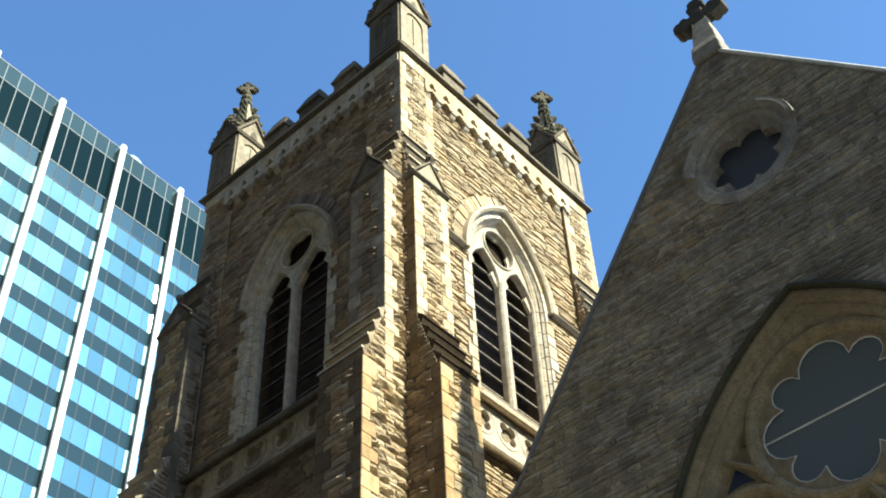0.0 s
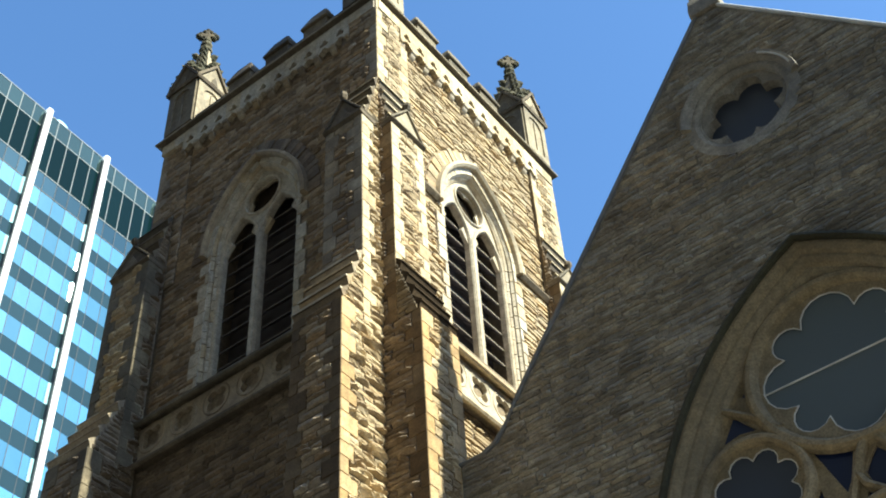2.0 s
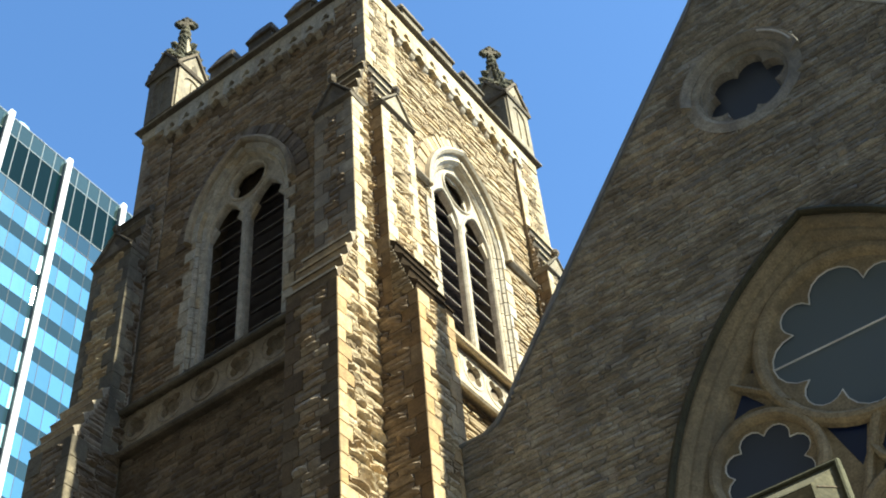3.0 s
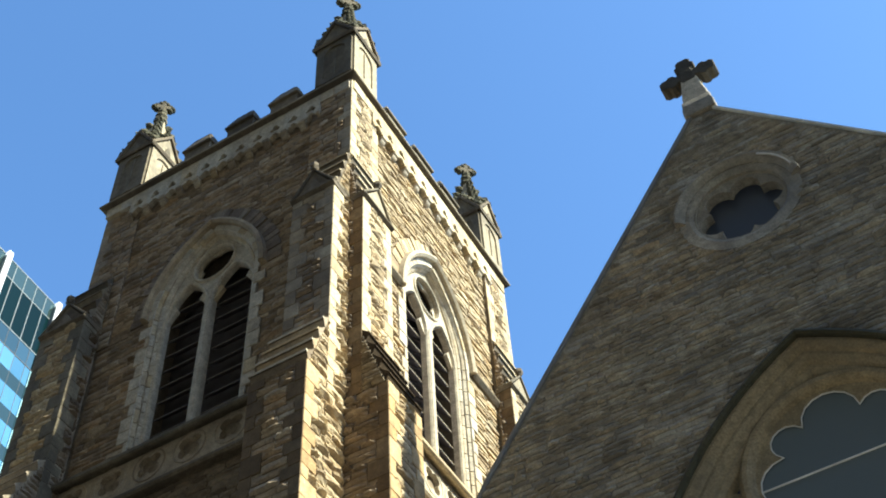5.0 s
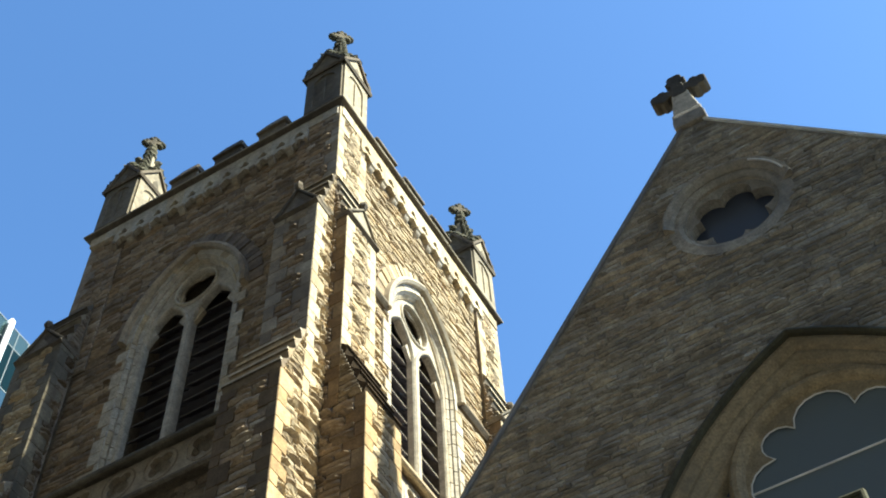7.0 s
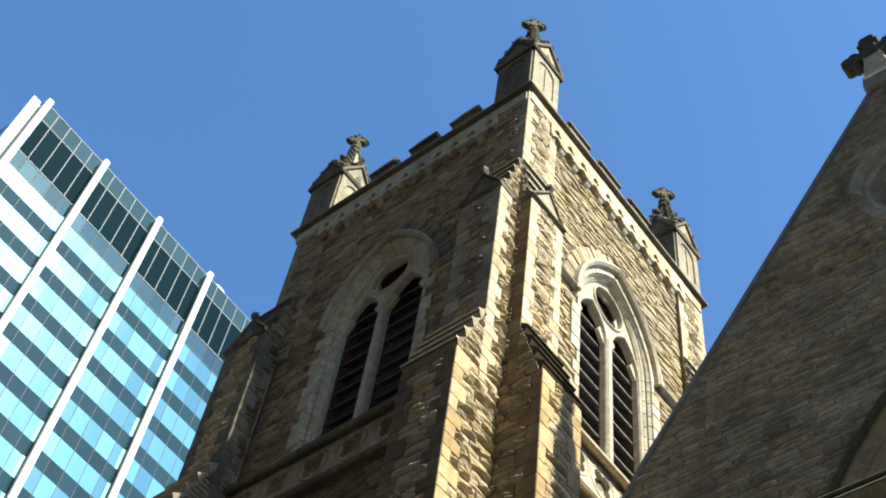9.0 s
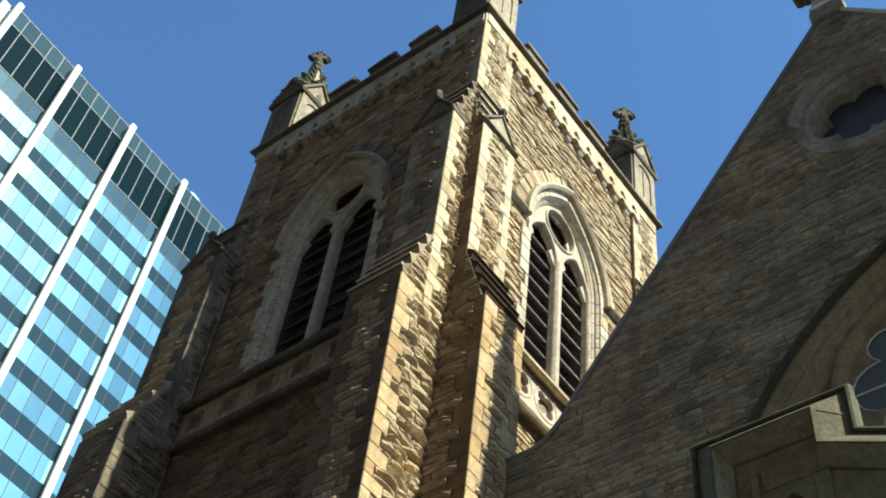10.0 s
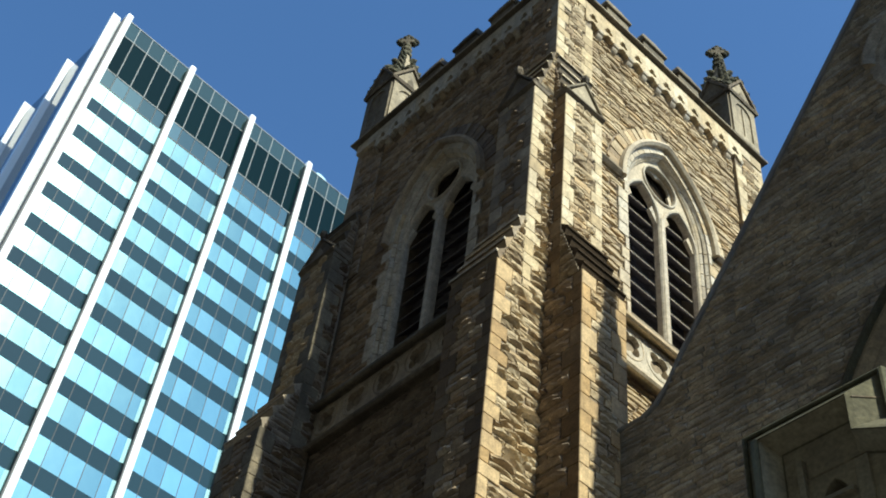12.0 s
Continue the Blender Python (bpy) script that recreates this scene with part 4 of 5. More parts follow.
    for z, r, big in ((26.80, 0.50, 0.16), (27.15, 0.40, 0.15), (27.48, 0.32, 0.14), (27.80, 0.25, 0.125), (28.12, 0.19, 0.11)):
        for k in range(4):
            a = math.pi / 4 + math.pi / 2 * k
            bm = bmesh.new()
            bmesh.ops.create_icosphere(bm, subdivisions=2, radius=big)
            bm.verts.index_update()
            s = Shape()
            v = []
            for q in bm.verts:
                out = 1 + 0.28 * math.sin(7 * q.co.x / big + 3 * q.co.z / big) * math.cos(5 * q.co.y / big)
                x, y, zz = q.co.x * out * 1.15, q.co.y * out * 0.85, q.co.z * out
                zz += 0.35 * max(0, x) + (-0.04 if x < 0 else 0)
                v.append((cx + math.cos(a) * (r + x) - math.sin(a) * y, cy + math.sin(a) * (r + x) + math.cos(a) * y, z + zz))
            s.add(v, [tuple(w.index for w in fc.verts) for fc in bm.faces])
            bm.free()
            part("crocket", s, M_LICHENSHADE, p)
    # cross finial, its arms with round ends
    f = Face((cx, cy, 0), (0.7071, 0.7071, 0), (0.7071, -0.7071, 0))
    s = Shape()
    f.prism(s, [(-0.085, 28.55), (0.085, 28.55), (0.06, 28.96), (0.17, 28.96), (0.17, 29.09), (0.055, 29.09), (0.055, 29.22), (-0.055, 29.22), (-0.055, 29.09), (-0.17, 29.09), (-0.17, 28.96), (-0.06, 28.96)], -0.075, 0.075)
    c = part("cross_finial", s, M_PINNACLE, p, bevel=0.012)
    s = Shape()
    s.loft([[(cx + r * math.cos(math.pi / 4 * k), cy + r * math.sin(math.pi / 4 * k), z) for k in range(8)] for z, r in ((28.30, 0.10), (28.37, 0.17), (28.45, 0.17), (28.52, 0.10), (28.60, 0.15), (28.68, 0.15), (28.74, 0.09), (28.80, 0.12), (28.86, 0.12), (28.90, 0.075))])
    part("knop", s, M_LICHENSHADE, c)
    for ax, az, u, z in ((-1, 0, -0.165, 29.03), (1, 0, 0.165, 29.03), (0, 1, 0.0, 29.20)):
        s = Shape()
        for along, across in ((0.060, 0.0), (0.0, 0.072), (0.0, -0.072)):
            bm = bmesh.new()
            bmesh.ops.create_icosphere(bm, subdivisions=2, radius=0.080)
            bm.verts.index_update()
            s.add([f.at(u + ax * along + az * across + q.co.x, q.co.y * 1.1, z + az * along + ax * across + q.co.z) for q in bm.verts], [tuple(w.index for w in fc.verts) for fc in bm.faces])
            bm.free()
        part("cross_end", s, M_LICHENSHADE, c)


for cx, cy in ((-0.43, 0.43), (-W + 0.44, 0.43), (-0.43, D - 0.44), (-W + 0.44, D - 0.44)):
    pinnacle(cx, cy)

# ---- nave gable ----
GY = 0.75                                   # its wall plane
GABLE = Face((0, GY, 0), (1, 0, 0), (0, -1, 0))
GX, GTOP, SLOPE = 6.19, 19.05, 1.345         # axis, height of the wall's point, rise over run
SLOPE_R = 1.24                               # the other slope is a little flatter
EAVES = 9.2
nave = top("church_nave", (GX, 6.0, 0), "sandstone church nave with steep gable, round window and large traceried window", "church")


def gable_half(z, slope=SLOPE):
    return (GTOP - z) / slope if z > EAVES else (GTOP - EAVES) / slope


# large window: outer arch
WX = 6.27                                    # its axis
BW, BSPRING, BAPEX = 2.81, 8.73, 13.33
BRISE = BAPEX - BSPRING
RX, RZ, RR = 6.22, 16.31, 0.76               # round window
hw, hr = gable_half(0), gable_half(0, SLOPE_R)
s = Shape()
SHOULDER = 12.50
xs = GX - (GTOP - SHOULDER) / SLOPE
SWEEP = [(xs + 0.55, SHOULDER + 0.55 * SLOPE), (xs + 0.30, SHOULDER + 0.33), (xs + 0.08, SHOULDER + 0.10), (xs - 0.15, SHOULDER)]
outer = [(0.76, 0), (GX + hr, 0), (GX + hr, EAVES), (GX, GTOP)] + SWEEP + [(0.76, SHOULDER)]
GABLE.plate(s, outer, [arch(WX, BW + 0.02, BSPRING, BRISE + 0.03, 18, 3.4), circle(RX, RZ, RR - 0.08, 32)], 0.0, -0.7)
gable_wall = part("gable_wall", s, M_GABLE_JOINT, nave)
# roof behind it
s = Shape()
for sg, hs in ((-1, hw), (1, hr)):
    v = []
    for y in (GY + 0.25, 26.0):
        v.append([(GX + sg * (hs + 0.35), y, EAVES - 0.65), (GX, y, GTOP - 0.18), (GX, y, GTOP - 0.40), (GX + sg * (hs + 0.35), y, EAVES - 0.87)])
    part("roof", Shape().loft(v), M_SLATE, nave, "steep dark slate roof slope")
for sg, hs in ((-1, hw), (1, hr)):
    s = Shape()
    x0, x1 = sorted((GX + sg * hs, GX + sg * (hs - 0.6)))
    s.box(x0, x1, GY + 0.7, 26.0, 0, EAVES - 0.5)
    part("side_wall", s, M_GABLE, nave)
s = Shape()
s.box(GX - hw, GX + hr, 25.4, 26.0, 0, EAVES)
part("back_wall", s, M_GABLE, nave)
s = Shape()
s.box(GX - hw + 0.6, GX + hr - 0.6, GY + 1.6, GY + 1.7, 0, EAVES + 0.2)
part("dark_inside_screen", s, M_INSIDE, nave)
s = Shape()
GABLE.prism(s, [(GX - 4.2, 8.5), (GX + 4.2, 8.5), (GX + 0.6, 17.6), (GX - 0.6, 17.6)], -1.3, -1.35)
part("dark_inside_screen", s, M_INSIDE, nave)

# coping along both slopes
for sg in (-1, 1):
    n = 12 if sg > 0 else 9
    low_z = EAVES if sg > 0 else SHOULDER + 0.55 * SLOPE
    hs = hr if sg > 0 else hw
    run = (GTOP - low_z) / (SLOPE_R if sg > 0 else SLOPE)
    length = math.hypot(hs, GTOP - EAVES)
    front = ((0.022, 0.05), (0.055, 0.012)) if sg > 0 else ((0.035, 0.05), (0.06, -0.06))
    for k in range(n):
        a, b = k / n + 0.0004, (k + 1) / n - 0.0004
        q = []
        for t in (a, b):
            q.append((GX + sg * run * (1 - t), low_z + (GTOP - low_z) * t))
        nx, nz = sg * (GTOP - EAVES) / length, hs / length
        s = Shape()
        v = []
        for u, z in q:
            v.append([GABLE.at(u + nx * o, d, z + nz * o) for o, d in ((-0.015, 0.01), (-0.015, 0.035), (-0.005, 0.05)) + front + ((0.06, -0.30), (0.0, -0.36), (-0.015, -0.36))])
        # Pale on the sunlit slope only: the bright edge put into its colour.
        part("coping_stone", s.loft(v), M_SUNCOPING if sg > 0 else M_LEAD, nave)
s = Shape()
GABLE.sweep(s, [(0.76, SHOULDER)] + SWEEP[::-1], [(-0.015, -0.36), (-0.015, 0.035), (0.01, 0.05), (0.035, 0.05), (0.06, -0.06), (0.06, -0.36)])
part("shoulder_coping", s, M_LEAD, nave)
s = Shape()
v = []
for z, w, d0, d1 in ((18.80, 0.27, 0.085, -0.40), (18.98, 0.27, 0.085, -0.40), (19.08, 0.25, 0.085, -0.40), (19.25, 0.245, 0.05, -0.36)):
    v.append([GABLE.at(GX - w, d0, z), GABLE.at(GX + w, d0, z), GABLE.at(GX + w, d1, z), GABLE.at(GX - w, d1, z)])
part("saddle_stone", s.loft(v), M_GABLE, nave, "stone saddle at the gable point", bevel=0.02)
# cross
CXF = Face((GX, GY + 0.16, 0), (1, 0, 0), (0, -1, 0))
CZ = 20.12
gc = part("gable_cross", CXF.prism(Shape(), [(-0.13, CZ - 0.2), (0.13, CZ - 0.2), (0.13, CZ + 0.13), (-0.13, CZ + 0.13)], -0.13, 0.13), M_CROSS, nave, "dark weathered stone cross with lobed arms", bevel=0.03)
s = Shape()
v = []
for z, w, d in ((19.1, 0.235, 0.17), (19.45, 0.215, 0.15), (19.75, 0.17, 0.13), (20.0, 0.14, 0.12)):
    v.append([CXF.at(-w, -d, z), CXF.at(w, -d, z), CXF.at(w, d, z), CXF.at(-w, d, z)])
part("cross_stem", s.loft(v), M_WINDOWSTONE, gc, "broad pale stone stem", bevel=0.02)
for ang in (0, 90, 180):
    a = radians(ang)
    ax, az = math.cos(a), math.sin(a)
    s = Shape()
    pts = [(0.0, -0.11), (0.19, -0.10), (0.23, -0.165), (0.31, -0.18), (0.355, -0.13), (0.43, -0.135), (0.49, -0.08), (0.49, 0.08), (0.43, 0.135), (0.355, 0.13), (0.31, 0.18), (0.23, 0.165), (0.19, 0.10), (0.0, 0.11)]
    CXF.prism(s, [(p * ax - q * az, CZ + p * az + q * ax) for p, q in pts], -0.12, 0.12)
    part("cross_arm", s, M_CROSS, gc, bevel=0.018)
# round window
s = Shape()
GABLE.plate(s, circle(RX, RZ, RR - 0.06, 40), [foil(RX, RZ - 0.04, 0.65, 6, 8, 0.17, 0.72)], -0.05, -0.22)
rw = part("round_window", s, M_GABLE, nave, "round window with a sunk six-lobed opening")
s = Shape()
GABLE.sweep(s, circle(RX, RZ, RR, 40), [(-0.16, -0.02), (-0.16, 0.028), (0.0, 0.032), (0.05, 0.01), (0.10, -0.08), (0.10, -0.20), (-0.16, -0.20)], closed=True)
part("ring_moulding", s, M_GABLE, rw)
s = Shape()
GABLE.prism(s, circle(RX, RZ, RR - 0.06, 32), -0.225, -0.25)
part("dark_glass", s, M_SLATE_GLASS, rw)
s = Shape()
GABLE.sweep(s, [(RX - (RR + 0.10) * math.cos(t), RZ + (RR + 0.10) * math.sin(t)) for t in [math.pi * (0.02 + 0.96 * i / 24) for i in range(25)]], [(-0.04, -0.02), (-0.04, 0.05), (0.0, 0.09), (0.07, 0.135), (0.10, 0.135), (0.11, 0.10), (0.11, -0.02)])
part("hood_mould", s, M_GABLE, rw)
# Added pale strip stands for the sunlit edge of the hood.
s = Shape()
GABLE.sweep(s, [(RX + (RR + 0.135) * math.cos(t), RZ + (RR + 0.135) * math.sin(t)) for t in [radians(56 - 44 * i / 12) for i in range(13)]], [(-0.012, 0.12), (-0.012, 0.145), (0.012, 0.145), (0.012, 0.12)])
part("lead_drip", s, M_LITEDGE, rw, "thin pale strip for the hood's sunlit edge")

# large traceried window
OZ = 11.53
octo = lobed(WX, OZ, 0.79, [(math.pi / 4 * k, radians(27.5 if k % 2 == 0 else 17.5), 1.06 if k % 2 == 0 else 1.03) for k in range(8)], 8)
sides = [foil(WX + sg * 1.47, 10.28, 0.58, 8, 6, radians(28.5) * sg, 0.78) for sg in (-1, 1)]
low_foil = foil(WX, 8.88, 0.58, 8, 6, math.pi / 8, 0.78)
quat = [(WX + u, z) for u, z in ((0.02, 10.21), (0.12, 10.08), (0.19, 9.95), (0.16, 9.80), (0.02, 9.67), (-0.15, 9.82), (-0.18, 9.95), (-0.09, 10.08))]
tri = []
for sg in (-1, 1):
    tri.append([(WX + sg * u, z) for u, z in ((1.54, 11.45), (1.27, 11.10), (1.48, 11.14), (1.78, 11.08))])
    tri.append([(WX + sg * u, z) for u, z in ((0.70, 10.48), (0.23, 10.31), (0.37, 9.92), (0.45, 9.80))])
    tri.append([(WX + sg * u, z) for u, z in ((0.74, 9.97), (0.82, 9.86), (0.71, 9.71))])
    tri.append([(WX + sg * u, z) for u, z in ((0.23, 9.71), (0.10, 9.61), (0.22, 9.46), (0.33, 9.36))])
    tri.append([(WX + sg * u, z) for u, z in ((1.29, 11.79), (1.39, 11.67), (1.30, 11.62))])
lanc = [arch(WX + sg * q, 0.36, 7.6, 0.55, 7, 3.9) for sg in (-1, 1) for q in (0.46, 1.36)]
inner = arch(WX, BW - 0.30, BSPRING, BRISE - 0.22, 18, 3.6)
s = Shape()
GABLE.plate(s, inner, [octo, quat, low_foil] + sides + tri + lanc, -0.22, -0.42)
bw = part("traceried_window", s, M_TRACERY, nave, "large pointed window with foiled stone tracery and dull grey glazing", bevel=0.012)
for k, (o, d0, d1) in enumerate(((0.0, 0.02, -0.10), (0.14, -0.06, -0.18), (0.28, -0.14, -0.26))):
    s = Shape()
    GABLE.sweep(s, arch(WX, BW - o, BSPRING, BRISE - o * 1.25, 18, 3.6), [(0.03, d0), (-0.01, d0), (-0.08, d0 - 0.035), (-0.15, d1), (-0.15, d1 - 0.15), (0.03, d1 - 0.15)])
    part("arch_moulding", s, M_TRACERY, bw)
s = Shape()
GABLE.sweep(s, arch(WX, BW + 0.02, BSPRING, BRISE + 0.05, 18, 7.6), [(0.0, -0.02), (0.0, 0.08), (0.03, 0.11), (0.09, 0.07), (0.09, -0.02)])
# Dark stone puts the shadow band round the hood into its colour.
part("hood_mould", s, M_LICHENSHADE, bw)
for ring in [octo, quat, low_foil] + sides + [q for q in tri if len(q) == 4]:
    s = Shape()
    GABLE.sweep(s, ring, [(0.0, -0.237), (0.0, -0.25), (0.014, -0.25), (0.014, -0.237)], closed=True)
    part("pale_edge", s, M_PALE, bw, "thin pale sealant edge")
for c0, r0, wdt in (((WX, OZ), 1.19, 0.10), ((WX - 1.47, 10.28), 0.69, 0.08), ((WX + 1.47, 10.28), 0.69, 0.08), ((WX, 8.88), 0.69, 0.08)):
    s = Shape()
    GABLE.sweep(s, circle(*c0, r0, 48), [(-wdt, -0.22), (-wdt * 0.75, -0.15), (-wdt * 0.3, -0.11), (wdt * 0.3, -0.11), (wdt * 0.75, -0.15), (wdt, -0.22)], closed=True)
    part("tracery_ring", s, M_TRACERY, bw)
for sg in (-1, 1):
    for pts in (((0.06, 10.40), (0.20, 10.12), (0.34, 9.80), (0.44, 9.55), (0.62, 9.20)), ((0.0, 10.40), (-0.16, 10.16), (-0.27, 9.93), (-0.20, 9.77), (0.0, 9.60)), ((1.60, 11.52), (1.25, 11.25), (0.95, 10.95))):
        s = Shape()
        GABLE.sweep(s, [(WX + sg * u, z) for u, z in pts], [(-0.055, -0.23), (-0.04, -0.15), (0.0, -0.12), (0.04, -0.15), (0.055, -0.23)])
        part("tracery_rib", s, M_TRACERY, bw)
for ring, mat in [(octo, M_CHURCH_GLASS)] + [(q, M_SLATE_GLASS) for q in sides] + [(low_foil, M_BLUE_GLASS)] + [(quat, M_BLUE_GLASS)] + [(q, M_BLUE_GLASS) for q in tri + lanc]:
    s = Shape()
    GABLE.prism(s, ring, -0.262, -0.275)
    part("pane", s, mat, bw)
s = Shape()
GABLE.box(s, WX - 1.06, WX + 1.06, -0.262, -0.240, OZ - 0.007, OZ + 0.007)
part("glazing_bar", s, M_PALE, bw, "thin pale glazing bar")

# ---- porch ----
porch = top("porch", (8.0, -1.6, 0), "battlemented sandstone porch in front of the gable", "porch")
PF = Face((-0.13, -3.72, 0.29), (1, 0, 0), (0, -1, 0))
s = Shape()
s.box(5.75, 9.6, -3.38, GY - 0.1, 0, 5.85)
part("wall", s, M_GABLE, porch)


RAKE = 0.5                                  # fall of the coping beside the merlon
COPING = [(-0.07, -0.14), (-0.01, -0.02), (0.0, 0.035), (0.004, 0.035), (0.035, 0.012), (0.135, -0.09), (0.19, -0.12), (0.19, -0.25), (-0.07, -0.25)]
ROLL = [(0.165, -0.15), (0.17, -0.095), (0.185, -0.088), (0.20, -0.095), (0.205, -0.11), (0.21, -0.14), (0.20, -0.19), (0.165, -0.19)]


def porch_merlon(u0, u1):
    s = Shape()
    c = u0 + 0.38
    hole = [(c - 0.085, 5.3), (c + 0.085, 5.3), (c + 0.085, 5.88), (c + 0.05, 5.94), (c, 5.985), (c - 0.05, 5.94), (c - 0.085, 5.88)]
    PF.plate(s, [(u0, 4.0), (u1, 4.0), (u1, 6.38), (u0, 6.38)], [hole], -0.13, -0.27)
    ml = part("merlon", s, M_PORCH, porch, bevel=0.006)
    s = Shape()
    line = [(u0, 4.2), (u0, 6.38), (u1, 6.38), (u1, 6.11), (u1 + 2.5, 6.11 - 2.5 * RAKE)]
    PF.sweep(s, line, COPING)
    part("coping", s, M_PORCHCAP, ml, "moulded coping that follows the battlements")
    # Soffit in the paler wall stone: brightness put into the coping's underside.
    part("coping_soffit", PF.sweep(Shape(), line, [(-0.074, -0.15), (-0.014, -0.022), (-0.004, 0.030), (0.002, 0.0), (-0.05, -0.16)]), M_PORCH, ml)
    part("coping_roll", PF.sweep(Shape(), line, ROLL), M_PORCHCAP, ml, "weathered roll moulding")
    s = Shape()
    PF.box(s, c - 0.215, c - 0.172, -0.135, -0.088, 5.3, 6.19)
    part("slit_edge", s, M_PORCH, ml, bevel=0.004)
    s = Shape()
    v = [[PF.at(u, d, z) for d, z in ((-0.15, 5.81), (-0.075, 5.81), (-0.095, 5.855), (-0.20, 5.88), (-0.25, 5.88))] for u in (c - 0.08, c + 0.13)]
    part("slit_sill", s.loft(v), M_PORCH, ml)
    # ashlar blocks
    for k, (a, b, z0, z1) in enumerate(((u0 + 0.13, c - 0.225, 5.99, 6.20), (u0 + 0.13, c - 0.225, 5.70, 5.98), (u0 + 0.13, c - 0.225, 5.38, 5.69), (u0 + 0.13, c - 0.225, 4.9, 5.37),
                                        (c - 0.16, u1 - 0.005, 6.05, 6.20), (c + 0.15, u1 - 0.005, 5.72, 6.04), (c + 0.15, u1 - 0.005, 5.3, 5.71))):
        part("block", PF.box(Shape(), a, b, -0.135, -0.120 + 0.003 * (k % 3), z0, z1), M_PORCH, ml, bevel=0.006)
    part("joint", Shape().loft([[PF.at(u1 + o, d, z) for o, d in ((0.02, 0.0), (0.032, 0.018), (0.0385, 0.016), (0.139, -0.087), (0.16, -0.10), (0.16, -0.2), (0.05, -0.2))] for z in (6.352, 6.362)]), M_DARKSTONE, ml)
    s = Shape()
    PF.box(s, c - 0.25, c + 0.25, -0.285, -0.255, 5.2, 6.2)
    part("dark_backing", s, M_INSIDE, ml)
    return ml


porch_merlon(5.92, 6.55)
# the falling wall beside it
s = PF.prism(Shape(), [(6.545, 4.0), (9.05, 4.0), (9.05, 6.11 - 2.5 * RAKE), (6.545, 6.11)], -0.36, -0.134)
raking_wall = part("raking_wall", s, M_PORCH, porch)
rng = random.Random(9)
z = 4.3
while z < 5.85:
    u, row = 6.56, rng.uniform(0.19, 0.27)
    while True:
        wide = rng.uniform(0.3, 0.55)
        if z + row > 6.11 - (u + wide - 6.55) * RAKE - 0.24:
            break
        part("block", PF.box(Shape(), u, u + wide - 0.008, -0.14, -0.120 + rng.uniform(-0.006, 0.006), z, z + row - 0.008), M_PORCH, raking_wall, bevel=0.006)
        u += wide
    z += row

# ---- office tower ----
OX, OTOP = -54.1, 89.7
OTURN = radians(2.385)        # how far its long face turns from the church's axis
OY0, BAY, NB = 3.5, 6.624, 7
OFF = Face((OX, 0, 0), (0, 1, 0), (1, 0, 0))
office = top("office_tower", (OX, OY0, 0), "blue mirror-glass office tower with white vertical fins", "building")
FLOOR, FIRST, PANE = 3.43, 78.74, 1.98
s = Shape()
s.box(OX - 34, OX - 0.25, OY0 - 0.45, OY0 + BAY * NB, 0, OTOP - 0.6)
part("building_core", s, M_FRAME, office)
nfl = 22


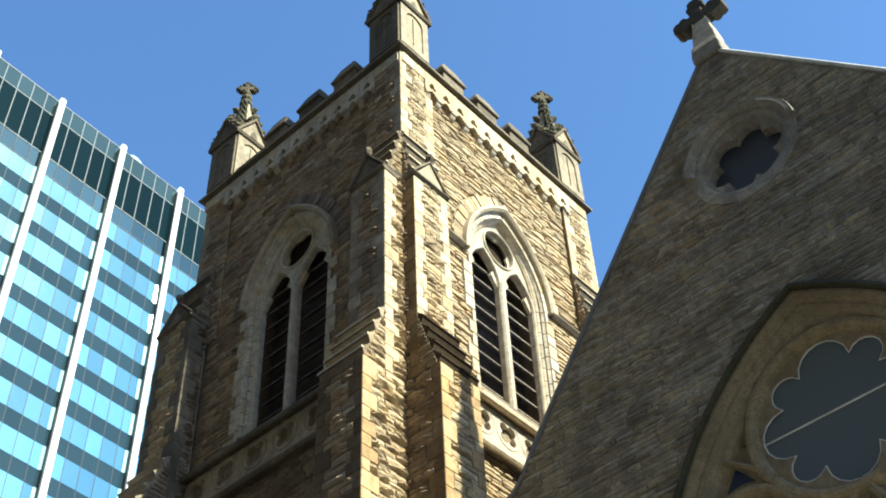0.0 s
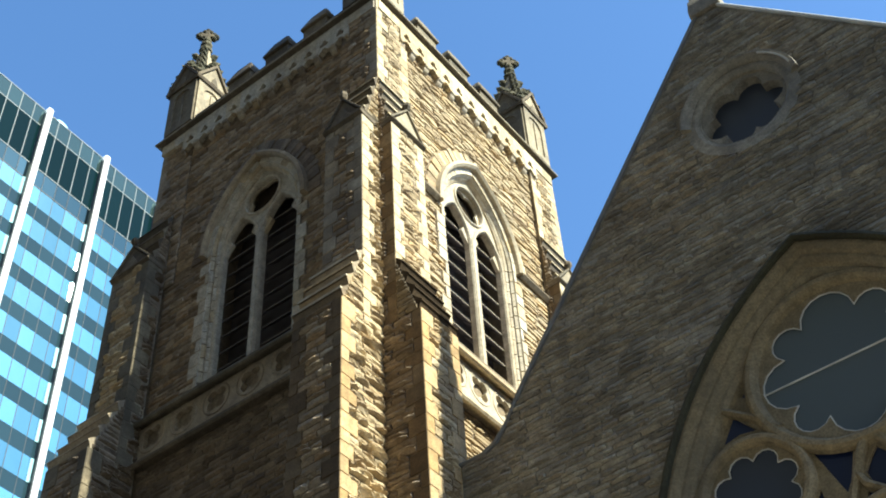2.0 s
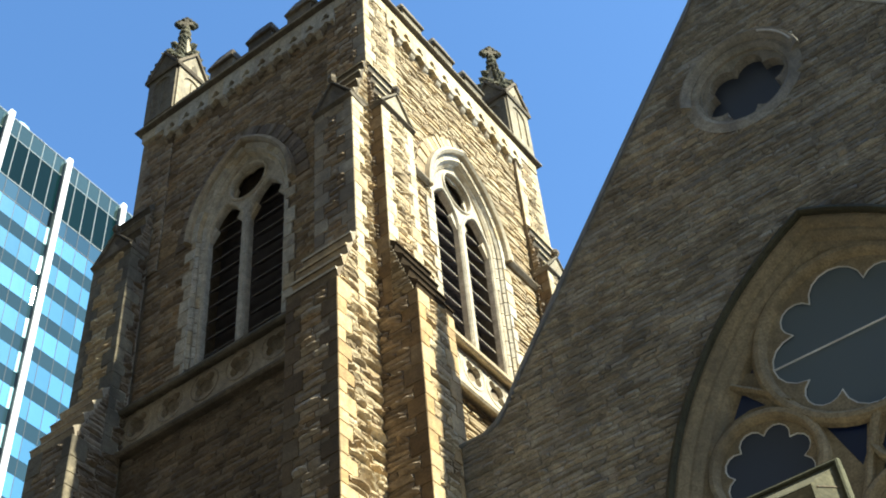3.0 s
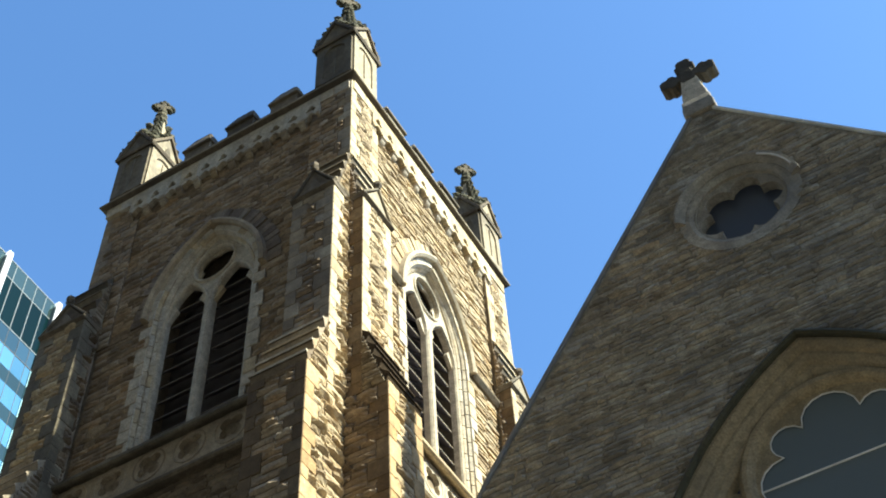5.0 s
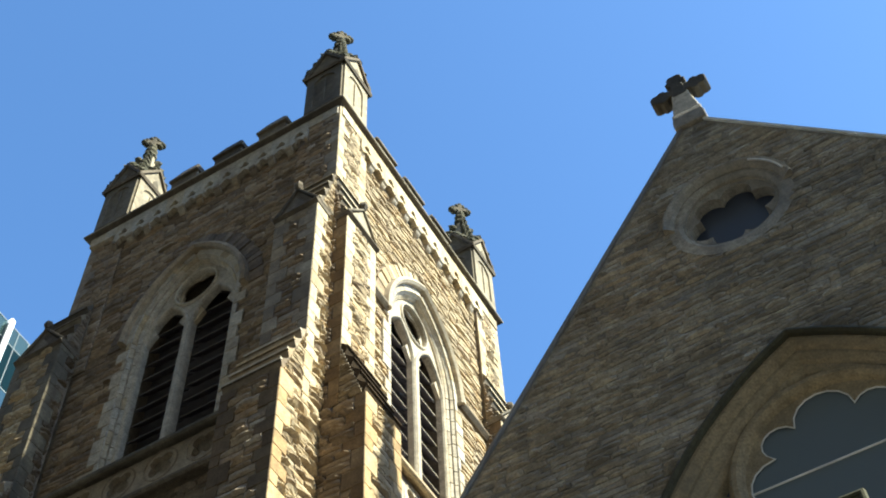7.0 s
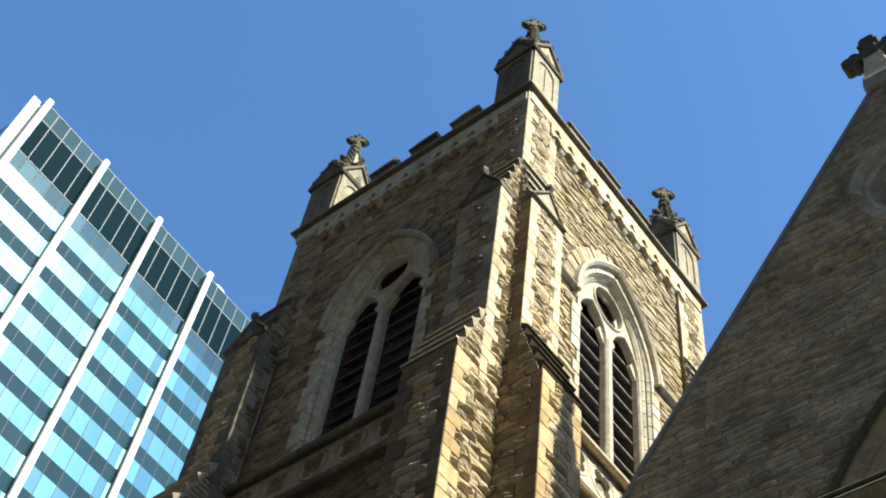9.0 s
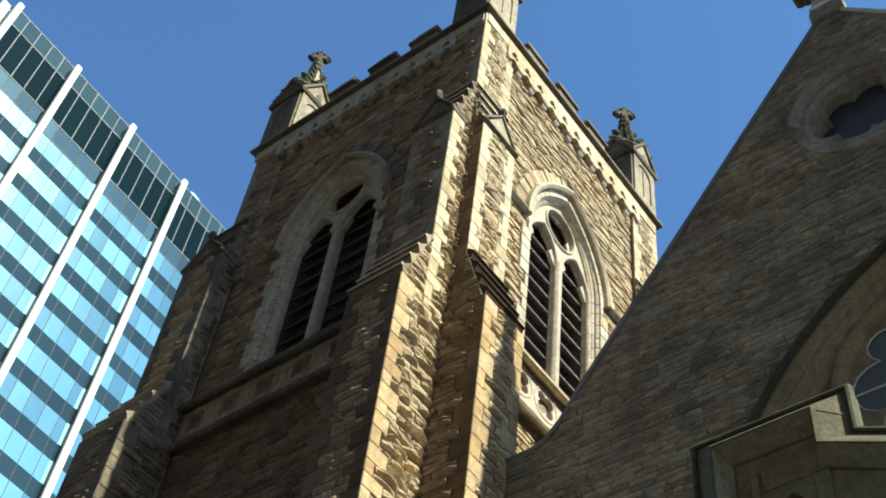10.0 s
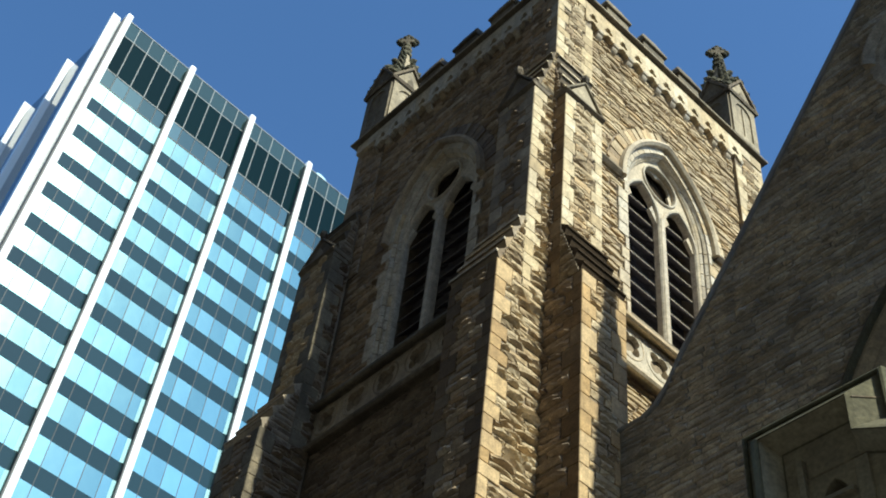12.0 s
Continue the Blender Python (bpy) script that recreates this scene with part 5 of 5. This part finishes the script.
def office_face(face, u_start, bays):
    pw = BAY / 5
    tilt = random.Random(77)

    def flat(w, h, mat, name):
        sh = Shape()
        sh.box(-w / 2, w / 2, 0.0, 0.03, -h / 2, h / 2)
        return sh.mesh(name, mat, fix=True)

    pane_mesh = flat(pw - 0.05, PANE, M_OFFICE_GLASS, "pane")
    dim_mesh = flat(pw - 0.08, 1.90, M_OFFICE_DIM, "pane")
    sp_mesh = flat(pw - 0.03, FLOOR - PANE - 0.03, M_SPANDREL, "spandrel")
    plant_mesh = flat(pw - 0.10, 4.8, M_PLANT, "plant_screen")
    fascia_mesh = flat(pw - 0.08, 2.06, M_FASCIA, "fascia_panel")
    rest = Shape()

    def place(name, me, u, z):
        ob = new(name, me)
        under(ob, office)
        ob.matrix_basis = face.matrix(u, 0.0, z, 1, 1, 1) @ Matrix.Rotation(tilt.uniform(-0.006, 0.006), 4, "X") @ Matrix.Rotation(tilt.uniform(-0.006, 0.006), 4, "Z")

    for b in range(bays):
        for k in range(5):
            u = u_start + BAY * b + pw * (k + 0.5)
            place("fascia_panel", fascia_mesh, u, 88.55)
            place("plant_screen", plant_mesh, u, 85.06)
            place("pane", dim_mesh, u, 81.66)
            for fl in range(nfl):
                z = FIRST - FLOOR * fl
                gz, sz = z + PANE / 2, z - (FLOOR - PANE) / 2
                if fl < 10 and b < 5:
                    place("pane", pane_mesh, u, gz)
                    place("spandrel", sp_mesh, u, sz)
                else:
                    face.box(rest, u - pw / 2 + 0.025, u + pw / 2 - 0.025, 0.0, 0.03, gz - PANE / 2, gz + PANE / 2)
                    face.box(rest, u - pw / 2 + 0.015, u + pw / 2 - 0.015, 0.0, 0.02, sz - (FLOOR - PANE) / 2 + 0.015, sz + (FLOOR - PANE) / 2 - 0.015)
    if rest.v:
        me = rest.mesh("pane", M_OFFICE_GLASS, fix=False)
        me.materials.append(M_SPANDREL)
        for i, p in enumerate(me.polygons):
            p.material_index = (i // 6) % 2
        ob = new("lower_glazing", me)
        under(ob, office)
        tagged(ob, kind="stuff")
    for b in range(bays):
        for k in range(1, 5):
            sh = Shape()
            u = u_start + BAY * b + pw * k
            face.box(sh, u - 0.022, u + 0.022, -0.05, 0.045, 6.0, 82.6)
            part("mullion", sh, M_DARKTRIM, office)
            part("mullion", face.box(Shape(), u - 0.032, u + 0.032, -0.05, 0.06, 82.6, 89.58), M_MULLION, office)
        for z in (80.70, 82.64, 87.49, 89.60):
            sh = Shape()
            face.box(sh, u_start + BAY * b + 0.26, u_start + BAY * (b + 1) - 0.26, -0.05, 0.06, z - 0.04, z + 0.04)
            part("transom", sh, M_DARKTRIM if z < 82 else M_MULLION, office)
    # narrow slanting glass strips, added against each fin to catch the sun's glint
    sh = Shape()
    sh.loft([[(-0.24, 0.034, z), (0.0, 0.034 + 0.24 * math.tan(radians(16.6)), z), (0.0, 0.02, z), (-0.24, 0.02, z)] for z in (-PANE / 2, PANE / 2)])
    glint_mesh = sh.mesh("return_pane", M_GLINT, fix=True)
    for b in range(1, bays):
        for fl in range(14):
            ob = new("return_pane", glint_mesh)
            under(ob, office)
            ob.matrix_basis = face.matrix(u_start + BAY * b - 0.365, 0.0, FIRST - FLOOR * fl + PANE / 2, 1, 1, 1)
    for b in range(bays + 1):
        sh = Shape()
        u = u_start + BAY * b
        nose = [(-0.26, -0.2), (-0.26, 0.47)] + [(-0.26 * math.cos(t), 0.47 + 0.08 * math.sin(t)) for t in [math.pi * i / 10 for i in range(1, 10)]] + [(0.26, 0.47), (0.26, -0.2)]
        sh.loft([[face.at(u + q, d, z) for q, d in nose] for z in (0, OTOP)])
        fin = part("fin", sh, M_FIN, office, "white clad vertical fin")
        for poly in fin.data.polygons:
            poly.use_smooth = len(poly.vertices) == 4
        # Dark plate puts the shade of the fin's side into its colour.
        part("shade_plate", face.box(Shape(), u - 0.36, u - 0.262, -0.1, 0.44, 0, OTOP - 0.7), M_DARKTRIM, fin, "dark plate for the fin's shaded side")


office_face(OFF, OY0, NB)
# narrow side with three fins
for k, x in enumerate((-54.75, -61.5, -68.2, -75.0, -81.8)):
    s = Shape()
    s.box(x - 0.26, x + 0.26, OY0 - 1.15, OY0 - 0.4, 0, OTOP)
    part("fin", s, M_FIN, office, "white clad vertical fin", bevel=0.03)
s = Shape()
s.box(OX - 33.5, OX - 1.0, OY0 - 0.60, OY0 - 0.44, 0, OTOP - 0.9)
part("side_glazing", s, M_SPANDREL, office)
office.rotation_euler.z = OTURN
spot = Matrix.Rotation(OTURN, 4, "Z") @ Vector((-0.8, 21.95, 0)) + Vector((OX, OY0, OTOP - 0.65))
cowl = top("roof_cowl", spot, "pale blue curved roof cowl on the office tower", "roof cowl")
s = Shape()
rings = []
for y, r in ((-0.85, 1.2), (-0.78, 1.55), (-0.4, 1.9), (0.0, 2.0), (0.4, 1.9), (0.78, 1.55), (0.85, 1.2)):
    rings.append([(spot.x + 0.45 * math.cos(math.pi * i / 12), spot.y + y, spot.z + r * math.sin(math.pi * i / 12)) for i in range(13)])
part("cowl_shell", s.loft(rings), M_ROOFBOX, cowl)
cowl.rotation_euler.z = OTURN

# ---- added plain block, unseen behind the camera: closes the place, cuts sky light ----
s = Shape()
s.box(-70, 75, -46, -28, 0, 70)
across = new("street_front", s.mesh("street_front", M_MORTAR))
tagged(across, "unseen plain stone-coloured block that keeps sky light off the front", "building", kind="structure")

# ---- stones of the walls ----
low_face = Face((0, FIELD, 0), (1, 0, 0), (0, -1, 0))
fm = Masonry(low_face, wall_f, M_SOOTSHADE, 103)
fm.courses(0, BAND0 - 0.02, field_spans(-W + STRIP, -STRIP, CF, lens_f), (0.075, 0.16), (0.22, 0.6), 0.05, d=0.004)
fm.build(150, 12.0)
# Brown copy of the rubble puts the front's shade into its colour.
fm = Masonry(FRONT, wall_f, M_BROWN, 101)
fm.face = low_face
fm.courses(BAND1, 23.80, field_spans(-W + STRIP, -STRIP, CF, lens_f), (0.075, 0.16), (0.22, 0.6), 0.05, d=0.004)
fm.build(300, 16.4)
fm = Masonry(RIGHT, wall_r, M_RUBBLE, 102)
fm.face, fm.field, fm.joint, fm.skew = Face((-FIELD, 0, 0), (0, 1, 0), (1, 0, 0)), "flag", 0.020, 0.012
fm.courses(0, 23.80, field_spans(STRIP, D - STRIP, CR, lens_r), (0.055, 0.125), (0.28, 0.8), 0.05, d=0.0)
fm.build(300, 14.0)
# corner strips above and beside the buttresses
for (fa, a, b, edge), sd in zip(((FRONT, -STRIP, 0.0, 1), (RIGHT, 0.0, STRIP, 0), (FRONT, -W, -W + STRIP, 0), (RIGHT, D - STRIP, D, 1)), (111, 112, 113, 114)):
    own = wall_f if fa is FRONT else wall_r
    # Front strips get the darker copies: the shaded face put into colour.
    sm, qm = Masonry(fa, own, M_BROWN if fa is FRONT else M_RUBBLE, sd), Masonry(fa, own, M_SHADEDRESSED if fa is FRONT else M_PALEDRESSED, sd + 10)
    if a == -W:
        sm.face = qm.face = Face((0, 0.07, 0), (1, 0, 0), (0, -1, 0))
    lo = 19.6
    tq = quoins(qm, None, lo, TOP, -1 if edge else 1, 1, b if edge else a, 0, random.Random(sd * 3))
    ti = [] if fa is FRONT else quoins(qm, None, lo, 23.6, 1 if edge else -1, 1, a if edge else b, 0, random.Random(sd * 3 + 1), long=(0.26, 0.34), short=(0.16, 0.22))
    ua, ub = (ti, tq) if edge else (tq, ti)
    inner = lambda z: 0.23 if z > 23.58 else 0.0
    sm.courses(lo, TOP, lambda z: [(a + length_at(ua, z, 0, inner(z)), b - length_at(ub, z, 0, inner(z)))], (0.11, 0.22), (0.2, 0.4), 0.04)
    sm.build(40, lo)
    qm.build(60, lo, "quoin")


def gable_spans(z):
    h, hq = gable_half(z) - 0.08, gable_half(z, SLOPE_R) - 0.08
    if h < 0.1:
        return []
    left = GX - h if z > SHOULDER + 0.7 else (xs + 0.1 + 0.6 * (z - SHOULDER) if z > SHOULDER else 0.78)
    cuts = []
    k = arch_half(BW + 0.12, BSPRING, BRISE + 0.15, z)
    if k > 0:
        cuts = [(WX - k, WX + k)]
    q = (RR + 0.1) ** 2 - (z - RZ) ** 2
    if q > 0:
        cuts = [(RX - math.sqrt(q), RX + math.sqrt(q))]
    if not cuts:
        return [(left, GX + hq)]
    a, b = cuts[0]
    return [p for p in ((left, a), (b, GX + hq)) if p[1] - p[0] > 0.06]


gm = Masonry(GABLE, gable_wall, M_GABLE, 131)
gm.joint, gm.skew = 0.010, 0.04
gm.courses(0, GTOP - 0.3, gable_spans, (0.04, 0.105), (0.16, 0.6), 0.036, d=0.004, spread=(0.25, 1.7))
gm.build(300, 10.5)
